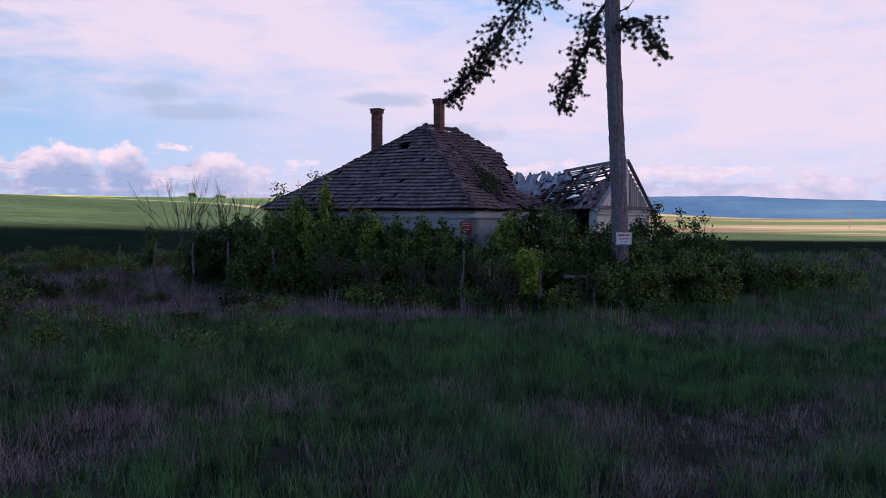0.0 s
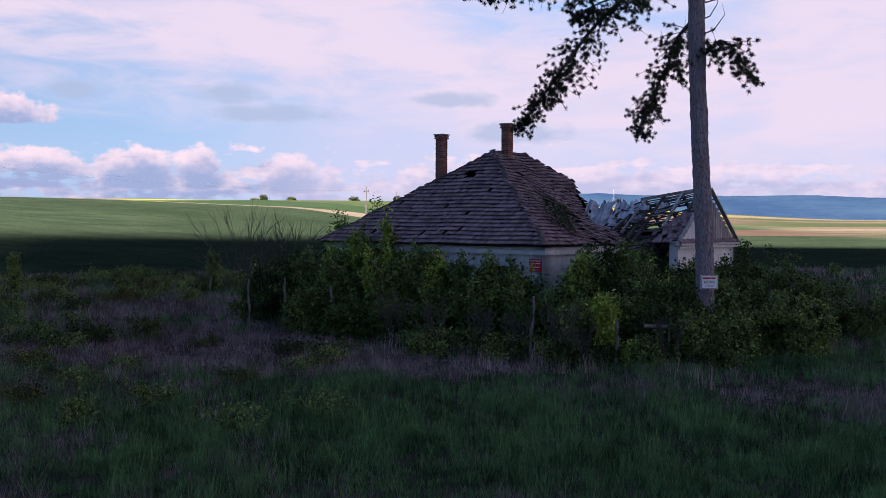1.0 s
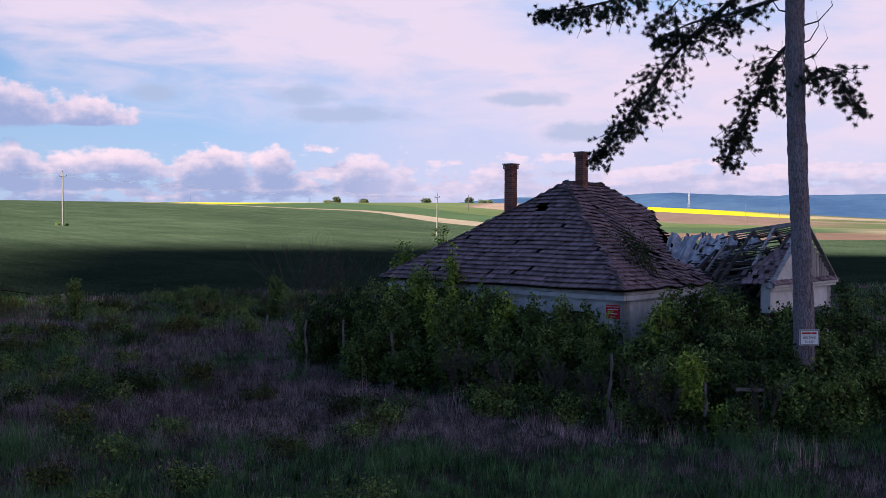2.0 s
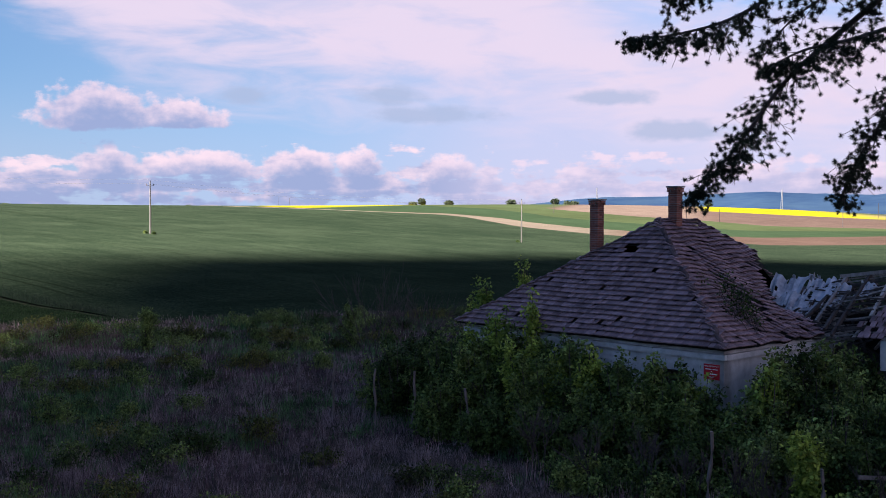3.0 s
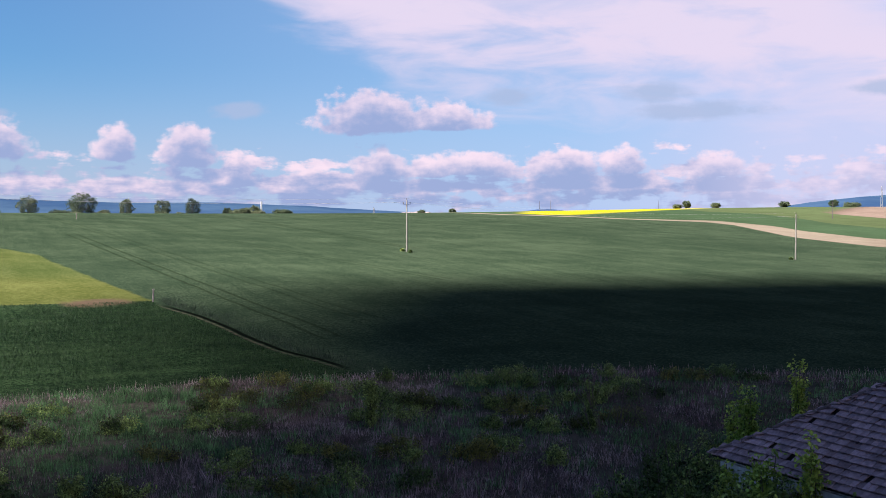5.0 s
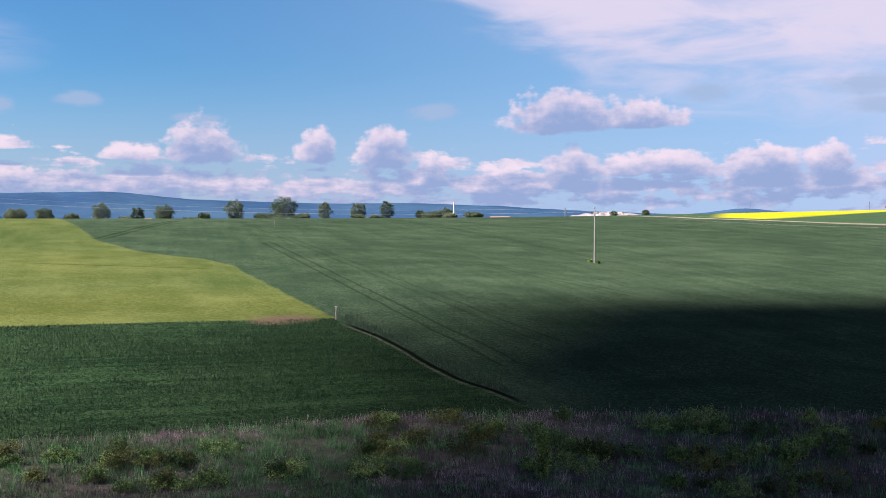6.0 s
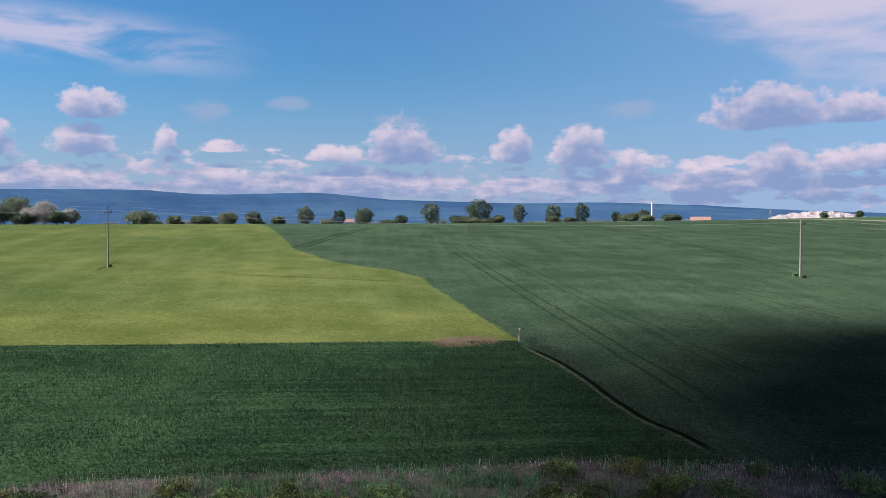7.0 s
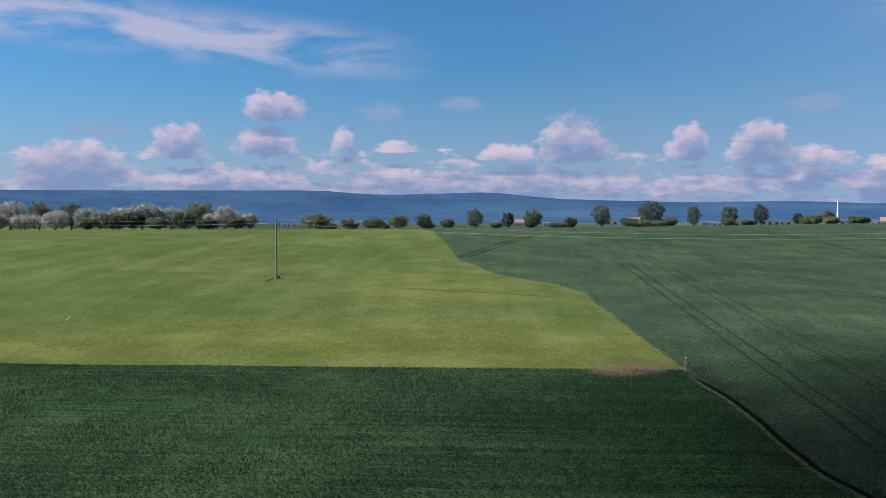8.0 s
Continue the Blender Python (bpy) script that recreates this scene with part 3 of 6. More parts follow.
def make_hills():
    m, t, bsdf = material("woods with painted haze")
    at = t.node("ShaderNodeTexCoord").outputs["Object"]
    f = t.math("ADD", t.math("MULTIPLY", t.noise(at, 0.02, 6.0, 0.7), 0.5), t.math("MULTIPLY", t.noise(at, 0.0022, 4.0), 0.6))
    # blue haze of distance put into the woods' colour, paler in broad patches
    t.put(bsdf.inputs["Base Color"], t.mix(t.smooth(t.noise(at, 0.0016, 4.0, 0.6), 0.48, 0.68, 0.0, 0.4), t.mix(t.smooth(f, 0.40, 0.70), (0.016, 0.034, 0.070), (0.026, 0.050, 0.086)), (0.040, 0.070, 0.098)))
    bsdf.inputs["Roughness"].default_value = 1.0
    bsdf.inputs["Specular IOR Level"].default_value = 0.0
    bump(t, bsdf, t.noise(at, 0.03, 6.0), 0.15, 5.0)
    yaws = np.arange(-50, 100.01, 0.5)
    hs = np.array(sorted(HILLS)).T
    tops = np.interp(yaws, hs[0], hs[1])
    tops = np.convolve(np.pad(tops, 2, mode="edge"), [0.1, 0.22, 0.36, 0.22, 0.1], mode="valid")
    tops = tops + np.array([2.0 * noise.noise((a * 1.3, 0, 5)) + 1.2 * noise.noise((a * 4, 0, 9)) for a in yaws])
    rings = [(2700, -0.12), (3000, 0.02), (3300, 0.22), (3600, 0.48), (3850, 0.74), (4050, 0.93), (4200, 1.0), (4450, 0.8)]
    bm = bmesh.new()
    grid = []
    for r, k in rings:
        row = []
        for a, top in zip(yaws, tops):
            q = k * top * (1 + 0.12 * noise.noise((a * 0.5, r * 0.004, 2)) * (1 if 0 < k < 1 else 0))
            row.append(bm.verts.new((-r * math.sin(radians(a)), r * math.cos(radians(a)), q)))
        grid.append(row)
    for r0, r1 in zip(grid, grid[1:]):
        for i in range(len(yaws) - 1):
            bm.faces.new((r0[i], r0[i + 1], r1[i + 1], r1[i]))
    tagged(mesh_object("backdrop_hills", bm, m, smooth=True), "long wooded hills on the skyline, haze painted in blue", "hills", kind="structure")


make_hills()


# ---- the cloud whose shadow lies over the house ----
def make_cloud():
    up = 1900.0
    shift = Vector((sun_way.x, sun_way.y)) * (up / sun_way.z)
    lumps = [(32, 50, 75, 92), (105, 70, 90, 90), (40, -30, 78, 90), (-1, 117, 61, 45), (-4, 88, 52, 27), (12, 152, 46, 38), (60, 150, 70, 45), (150, 110, 90, 60), (120, -40, 120, 90), (30, -110, 90, 60)]
    bm = bmesh.new()
    for cx, cy, rx, ry in lumps:
        made = bmesh.ops.create_icosphere(bm, subdivisions=4, radius=1)["verts"]
        for v in made:
            k = 1 + 0.16 * noise.noise(v.co * 2.5 + Vector((cx, cy, 0))) + 0.07 * noise.noise(v.co * 7 + Vector((cx, cy, 0)))
            v.co = Vector((cx + shift.x + v.co.x * rx * k, cy + shift.y + v.co.y * ry * k, up + v.co.z * 24 * k))
    tagged(mesh_object("cloud", bm, M_CLOUD, smooth=True), "white summer cloud drifting over the farmland", "cloud", kind="structure")


make_cloud()

# ---- the house ----
# local axes: x along the front to the sign's corner, y into the depth, z up; origin under the middle of the front eave
HOUSE = Matrix.Translation((-2.84, 40.2, 0)) @ Matrix.Rotation(math.atan2(-0.568, 0.823), 4, "Z")
HALF, LEFT, DEEP, EAVE, RIDGE, HIP, BACK = 5.0, 5.9, 10.9, 3.55, 7.15, 3.87, 4.75
WING_MID, WING_HALF, WING_END, WING_RIDGE = 8.15, 2.8, 7.28, 5.68


def house_thing(name, label, category):
    ob = thing(name, (0, 0, 0), label, category)
    ob.matrix_basis = HOUSE
    return ob


house = house_thing("house", "derelict single-storey farmhouse with a hipped tile roof", "house")


def wall(name, a, b, top, holes=(), thick=0.4, parent=house, mat=None):
    """An upright wall from a to b, with openings (from, to, sill, head) along it; it is thick to the left of its run."""
    a, b = Vector((*a, 0)), Vector((*b, 0))
    run = b - a
    ln = run.length
    m = Matrix.Translation(a) @ Matrix.Rotation(math.atan2(run.y, run.x), 4, "Z")
    xs = sorted({0.0, ln, *(h[0] for h in holes), *(h[1] for h in holes)})
    zs = sorted({-0.5, top, *(h[2] for h in holes), *(h[3] for h in holes)})
    bm = bmesh.new()
    solid = {}
    for i in range(len(xs) - 1):
        for k in range(len(zs) - 1):
            mx, mz = (xs[i] + xs[i + 1]) / 2, (zs[k] + zs[k + 1]) / 2
            solid[i, k] = not any(h[0] < mx < h[1] and h[2] < mz < h[3] for h in holes)
    cache = {}

    def at(i, j, k):
        if (i, j, k) not in cache:
            cache[i, j, k] = bm.verts.new(m @ Vector((xs[i], j * thick, zs[k])))
        return cache[i, j, k]

    for (i, k), full in solid.items():
        if not full:
            continue
        bm.faces.new((at(i, 0, k), at(i + 1, 0, k), at(i + 1, 0, k + 1), at(i, 0, k + 1)))
        bm.faces.new((at(i, 1, k), at(i, 1, k + 1), at(i + 1, 1, k + 1), at(i + 1, 1, k)))
        for di, dk, ring in ((-1, 0, ((i, 0, k), (i, 0, k + 1), (i, 1, k + 1), (i, 1, k))), (1, 0, ((i + 1, 0, k), (i + 1, 1, k), (i + 1, 1, k + 1), (i + 1, 0, k + 1))),
                             (0, -1, ((i, 0, k), (i, 1, k), (i + 1, 1, k), (i + 1, 0, k))), (0, 1, ((i, 0, k + 1), (i + 1, 0, k + 1), (i + 1, 1, k + 1), (i, 1, k + 1)))):
            if not solid.get((i + di, k + dk), False):
                bm.faces.new([at(*r) for r in ring])
    return part(name, bm, mat or M_PLASTER, parent)


IN = 0.3
WX, WL, WY = HALF - 0.2, LEFT - IN, DEEP - IN
front_holes = [(1.6, 2.7, 1.2, 2.75), (4.7, 5.8, 1.2, 2.75), (7.85, 8.95, 1.2, 2.75)]
wall("wall", (-WL, IN), (WX, IN), EAVE - 0.1, front_holes)
wall("wall", (WX, IN), (WX, WY), EAVE - 0.1, [(2.2, 3.2, 1.2, 2.7), (5.6, 7.0, 0.0, 2.5)])
wall("wall", (WX, WY), (-WL, WY), EAVE - 0.1, [(2, 3.2, 1.2, 2.7)])
wall("wall", (-WL, WY), (-WL, IN), EAVE - 0.1, [(3, 4, 1.2, 2.7), (6, 7, 1.2, 2.7)])


def windows():
    for x0, x1, z0, z1 in front_holes:
        x0, x1 = x0 - WL, x1 - WL
        bm = bmesh.new()
        add_box(bm, (x1 - x0, 0.05, 0.08), ((x0 + x1) / 2, IN + 0.16, z0 + 0.04))
        frame_ob = part("window", bm, M_WOODDARK, house, "dark empty wooden window frame")
        for sx in (x0 + 0.035, x1 - 0.035, (x0 + x1) / 2):
            bm = bmesh.new()
            add_box(bm, (0.07, 0.08, z1 - z0 - 0.08), (sx, IN + 0.16, (z0 + z1) / 2 + 0.04))
            part("window_bar", bm, M_WOODDARK, frame_ob)
        for sz in (z1 - 0.035, z0 + (z1 - z0) * 0.66):
            bm = bmesh.new()
            add_box(bm, (x1 - x0 - 0.15, 0.06, 0.07), ((x0 + x1) / 2, IN + 0.16, sz))
            part("window_bar", bm, M_WOODDARK, frame_ob)
        bm = bmesh.new()
        add_box(bm, (x1 - x0 + 0.16, 0.16, 0.06), ((x0 + x1) / 2, IN - 0.05, z0 - 0.035), bevel=0.01)
        part("sill", bm, M_PLASTER, frame_ob)
    # floor in the hollow's near-black, so the rooms look unlit
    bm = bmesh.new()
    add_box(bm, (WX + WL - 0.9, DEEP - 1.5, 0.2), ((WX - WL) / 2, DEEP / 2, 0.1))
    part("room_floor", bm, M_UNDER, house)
    bm = bmesh.new()
    add_box(bm, (WX + WL - 0.9, 0.2, EAVE - 0.3), ((WX - WL) / 2, DEEP / 2, (EAVE - 0.3) / 2))
    part("inner_wall", bm, M_PLASTER, house)


windows()

# plaster cornice under the eaves
bm = bmesh.new()
for a, b in (((-WL - 0.1, IN - 0.06), (WX + 0.1, IN - 0.06)), ((WX + 0.06, IN), (WX + 0.06, WING_MID - WING_HALF)), ((-WL - 0.06, IN), (-WL - 0.06, WY))):
    add_beam(bm, (*a, EAVE - 0.28), (*b, EAVE - 0.28), 0.12, 0.16)
part("cornice", bm, M_PLASTER, house, "crumbling white plaster cornice")


def sag(x, y):
    """The right slope has sunk between its rafters and waves; the front is almost true."""
    k = max(0.0, min(1.0, (x - 0.2) / 2.0)) * max(0.0, min(1.0, (y - 1.2) / 2.5))
    dip = max(0.0, 1 - abs(x - 2.4) / 2.6)
    return -0.17 * k * dip * (0.6 + 0.4 * math.sin(y * 2.3 + 0.6)) + 0.05 * k * math.sin(y * 4.3 + x * 0.6) + 0.012 * math.sin(x * 1.7 + 0.7) + 0.010 * math.sin(y * 3.1)


def roof_z(x, y):
    side = (HALF - x) / HALF if x > 0 else (LEFT + x) / LEFT
    return min(EAVE + (RIDGE - EAVE) * side, EAVE + (RIDGE - EAVE) * y / HIP, EAVE + (RIDGE - EAVE) * (DEEP - y) / BACK) + sag(x, y)


def fallen(x, y):
    """Where the roof has fallen in, beside the wing."""
    return x > 1.7 + 0.35 * math.sin(y * 2.1) and y > 5.6 + 0.5 * math.sin(x * 3.0) and x - 1.7 > (7.4 - y) * 0.9


roof = house_thing("roof", "", "")
roof.parent = house
roof.matrix_basis = Matrix()


def roof_deck():
    """Boards beneath the tiles, near-black like the gaps' shade, gridded to follow the sag."""
    bm = bmesh.new()
    n, k = 34, 36
    vs = {}
    for i in range(n + 1):
        for j in range(k + 1):
            x, y = -LEFT + (LEFT + HALF) * i / n, DEEP * j / k
            vs[i, j] = bm.verts.new((x, y, roof_z(x, y) - 0.07))
    for i in range(n):
        for j in range(k):
            x, y = -LEFT + (LEFT + HALF) * (i + 0.5) / n, DEEP * (j + 0.5) / k
            if fallen(x, y) or abs(x + 0.35) < 0.3 and abs(y - 2.85) < 0.22:
                continue
            bm.faces.new((vs[i, j], vs[i + 1, j], vs[i + 1, j + 1], vs[i, j + 1]))
    bmesh.ops.solidify(bm, geom=bm.faces[:], thickness=0.05)
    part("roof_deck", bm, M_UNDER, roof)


roof_deck()


def joined(name, template, mats, mat, parent, kind="stuff"):
    """Many like pieces in one mesh: template is (verts, faces), mats the places."""
    tv, tf = np.array([(*v, 1.0) for v in template[0]]), template[1]
    allm = np.array([[list(r) for r in m] for m in mats])
    co = np.einsum("nij,vj->nvi", allm, tv)[:, :, :3].reshape(-1, 3)
    n = len(tv)
    faces = [tuple(i + k * n for i in f) for k in range(len(mats)) for f in tf]
    me = bpy.data.meshes.new(name)
    me.from_pydata(co.tolist(), [], faces)
    me.materials.append(mat)
    ob = new(name, me)
    ob.parent = parent
    return tagged(ob, kind=kind)


def pieces(name, template, mats, mat, parent):
    """The same as separate objects on one shared mesh."""
    me = bpy.data.meshes.new(name)
    me.from_pydata([tuple(v) for v in template[0]], [], template[1])
    me.materials.append(mat)
    for m in mats:
        ob = new(name, me)
        ob.parent = parent
        ob.matrix_basis = m


def tile_template(w=0.170, ln=0.34, th=0.028):
    """A plain tile with a rounded lower edge, y up the slope, z out of the roof."""
    rim = [(-w / 2, ln * 0.8), (-w / 2, 0.014), (-w * 0.36, 0.002), (0, 0), (w * 0.36, 0.002), (w / 2, 0.014), (w / 2, ln * 0.8)]
    vs = [(x, y, th) for x, y in rim] + [(x, y, 0) for x, y in rim]
    n = len(rim)
    fs = [tuple(range(n)), tuple(range(2 * n - 1, n - 1, -1))] + [(i, i + n, (i + 1) % n + n, (i + 1) % n) for i in range(n)]
    return vs, fs


rng = random.Random(4)


def tile_places():
    """Rows of tiles on the four slopes."""
    near, rest = [], []
    rise = RIDGE - EAVE
    for side in range(4):
        run = (HIP, HALF, BACK, LEFT)[side]
        slope = math.hypot(run, rise)
        rows = int(slope / 0.218)
        eave_len = LEFT + HALF if side % 2 == 0 else DEEP
        for r in range(rows + 1):
            q = min(r * 0.218 / slope, 0.995) * run
            n = int(eave_len / 0.178)
            drift = rng.uniform(-0.02, 0.02)
            for i in range(n + 1):
                a = (-LEFT if side % 2 == 0 else -eave_len / 2) + (i + (0.5 if r % 2 else 0.0)) * 0.178 + drift
                if side == 0:
                    x, y, up, inside = a, q - 0.06, Vector((0, 1, 0)), -LEFT * (1 - q / HIP) - 0.04 < a < HALF * (1 - q / HIP) + 0.04
                elif side == 2:
                    x, y, up, inside = a, DEEP - q + 0.06, Vector((0, -1, 0)), -LEFT * (1 - q / BACK) - 0.04 < a < HALF * (1 - q / BACK) + 0.04
                elif side == 1:
                    x, y, up = HALF - q + 0.06, DEEP / 2 + a, Vector((-1, 0, 0))
                    inside = q * HIP / HALF - 0.04 < y < DEEP - q * BACK / HALF + 0.04
                else:
                    x, y, up = -LEFT + q - 0.06, DEEP / 2 + a, Vector((1, 0, 0))
                    inside = q * HIP / LEFT - 0.04 < y < DEEP - q * BACK / LEFT + 0.04
                if not inside or fallen(x, y):
                    continue
                if side == 0 and abs(x + 0.35) < 0.27 and abs(y - 2.75) < 0.2:
                    continue
                if side == 1 and y > 3.5 and x > 3.4 and rng.random() < 0.25 or rng.random() < 0.009:
                    continue
                dz = Vector((up.x * 0.3, up.y * 0.3, (rise / run) * 0.3 + sag(x + up.x * 0.3, y + up.y * 0.3) - sag(x, y))).normalized()
                across = dz.cross(Vector((0, 0, 1))).normalized()
                out = across.cross(dz)
                wild = 3.0 if rng.random() < 0.07 else 1.0
                m = Matrix((across, dz, out)).transposed().to_4x4()
                zz = EAVE + rise * q / run + sag(x, y)
                m = Matrix.Translation((x, y, zz)) @ m @ pose(0, 0, 0, -17.0 + rng.uniform(-3.5, 3.0) * wild, rng.uniform(-2.2, 2.2) * wild, rng.uniform(-2.8, 2.8) * wild)
                (near if side == 0 and 0.2 < x < 4.6 and y < 2.7 and len(near) < 298 else rest).append(m)
    return near, rest


TILE = tile_template()
tiles_near, tiles_rest = tile_places()
joined("roof_tiles", TILE, tiles_rest, M_TILE, roof)


def cap_template(ln=0.38, r=0.10, th=0.02):
    vs, fs = [], []
    for y, k in ((0, 1.0), (ln, 0.82)):
        for rr in (r * k, r * k - th):
            for i in range(6):
                a = math.pi * i / 5
                vs.append((rr * math.cos(a), y, rr * math.sin(a) * 0.8))
    for i in range(5):
        fs += [(i, 12 + i, 13 + i, i + 1), (6 + i, 7 + i, 19 + i, 18 + i), (i, i + 1, 7 + i, 6 + i), (12 + i, 18 + i, 19 + i, 13 + i)]
    return vs, fs


def ridge_caps():
    mats = []
    peak_a, peak_b = (0, HIP), (0, DEEP - BACK)
    for (ax, ay), (bx, by) in (((HALF, 0), peak_a), ((-LEFT, 0), peak_a), ((-LEFT, DEEP), peak_b), (peak_a, peak_b)):
        a, b = Vector((ax, ay, roof_z(ax, ay))), Vector((bx, by, roof_z(bx, by)))
        n = int((b - a).length / 0.33)
        for i in range(n):
            p = a.lerp(b, i / n)
            p.z = roof_z(p.x, p.y) - 0.01
            if rng.random() < (0.07 if ax == 0 else 0.45):
                continue
            q = a.lerp(b, (i + 1) / n)
            q.z = roof_z(q.x, q.y) - 0.01
            mats.append(Matrix.Translation(p) @ (q - p).to_track_quat("Y", "Z").to_matrix().to_4x4() @ pose(0, 0, 0, rng.uniform(-2, 5), rng.uniform(-6, 6), rng.uniform(-4, 4)))
    pieces("ridge_tile", cap_template(), mats, M_RIDGE, roof)


ridge_caps()


def box_template(w, d, h, e=0.004):
    bm = bmesh.new()
    add_box(bm, (w, d, h), bevel=e)
    bm.verts.index_update()
    made = [v.co.copy() for v in bm.verts], [tuple(v.index for v in f.verts) for f in bm.faces]
    bm.free()
    return made


BRICK = box_template(0.252, 0.122, 0.067)


def chimney(x, y, low, high, label):
    """Four bricks a course, laid in a pinwheel round the flue."""
    bm = bmesh.new()
    for sx, sy, w, d in ((0.125, 0, 0.1, 0.35), (-0.125, 0, 0.1, 0.35), (0, 0.125, 0.15, 0.1), (0, -0.125, 0.15, 0.1)):
        add_box(bm, (w, d, high - low - 0.02), (x + sx, y + sy, (low + high) / 2))
    stack = part("chimney", bm, M_MORTAR, house, label)
    stack.matrix_basis = Matrix.Translation((x, y, 0)) @ Matrix.Diagonal((0.93, 0.93, 1, 1)) @ Matrix.Translation((-x, -y, 0))
    mats = []
    n = int((high - low) / 0.078)
    for c in range(n):
        z = low + 0.04 + c * 0.078
        grow = 0.045 if c in (n - 1, n - 2) else 0.0
        for k in range(4):
            px, py = (0.062 + grow * 0.6) * (1 if c % 2 else -1), -0.127 - grow
            m = Matrix.Translation((x, y, z)) @ Matrix.Rotation(k * math.pi / 2, 4, "Z") @ pose(px + rng.uniform(-0.004, 0.004), py + rng.uniform(-0.005, 0.005), 0, 0, 0, rng.uniform(-1, 1))
            if c > n - 2 and rng.random() < 0.15:
                continue
            mats.append(m @ Matrix.Diagonal((1.0 + grow * 1.2, 1, 1, 1)))
    pieces("brick", BRICK, mats, M_BRICK, stack)
    bm = bmesh.new()
    add_box(bm, (0.52, 0.52, 0.05), (x, y, low + n * 0.078 + 0.03), bevel=0.012)
    part("cap", bm, M_MORTAR, stack, "weathered mortar cap")


chimney(-2.07, 3.15, 5.2, 7.86, "slender red brick chimney with a corbelled top")
chimney(0.12, 4.7, 6.5, 8.36, "dark red brick chimney on the ridge")


# ---- the ruined wing ----
wing = house_thing("house_wing", "ruined wing with bare rafters and a white gable", "ruin")
N0, N1 = WING_MID - WING_HALF, WING_MID + WING_HALF
wall("wall", (WX + 0.01, N0 + 0.2), (WING_END, N0 + 0.2), 1.05, (), 0.35, wing)
wall("wall", (WING_END, N0 + 0.2), (WING_END, N1 - 0.2), EAVE - 0.02, [(0.0, 2.45, -0.5, 2.62), (2.7, 5.06, 0.0, 2.62)], 0.35, wing, M_LIME)
bm = bmesh.new()
add_beam(bm, (WING_END - 0.18, N0 + 0.32, -0.1), (WING_END - 0.18, N0 + 0.32, 2.62), 0.14, 0.14)
part("post", bm, M_WOODDARK, wing, "dark corner post")
wall("wall", (WING_END, N1 - 0.2), (WX + 0.01, N1 - 0.2), EAVE - 0.1, (), 0.35, wing)
# added inner wall, its near-black colour giving the wing's hollow its shade
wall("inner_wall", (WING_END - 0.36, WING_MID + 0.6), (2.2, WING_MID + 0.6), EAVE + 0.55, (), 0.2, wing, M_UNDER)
bm = bmesh.new()
tri = [(WING_END, N0 + 0.15, EAVE), (WING_END, N1 - 0.15, EAVE), (WING_END, WING_MID, WING_RIDGE - 0.12)]
vs = [[bm.verts.new((x - d, y, z)) for x, y, z in tri] for d in (0.0, 0.3)]
bm.faces.new(vs[0])
bm.faces.new(vs[1][::-1])
for i in range(3):
    bm.faces.new((vs[0][i], vs[1][i], vs[1][(i + 1) % 3], vs[0][(i + 1) % 3]))
part("gable", bm, M_LIME, wing, "white plastered gable with a cornice")
bm = bmesh.new()
for z, d, h in ((EAVE - 0.02, 0.22, 0.10), (EAVE - 0.13, 0.14, 0.10)):
    add_box(bm, (d, 2 * WING_HALF - 0.1, h), (WING_END + d / 2 + 0.003, WING_MID, z), bevel=0.015)
part("cornice", bm, M_LIME, wing, "moulded white cornice")
for sgn in (-1, 1):
    bm = bmesh.new()
    add_beam(bm, (WING_END + 0.1, WING_MID, WING_RIDGE + 0.02), (WING_END + 0.1, WING_MID + sgn * (WING_HALF + 0.15), EAVE - 0.08), 0.16, 0.05)
    part("verge_board", bm, M_WOOD, wing)


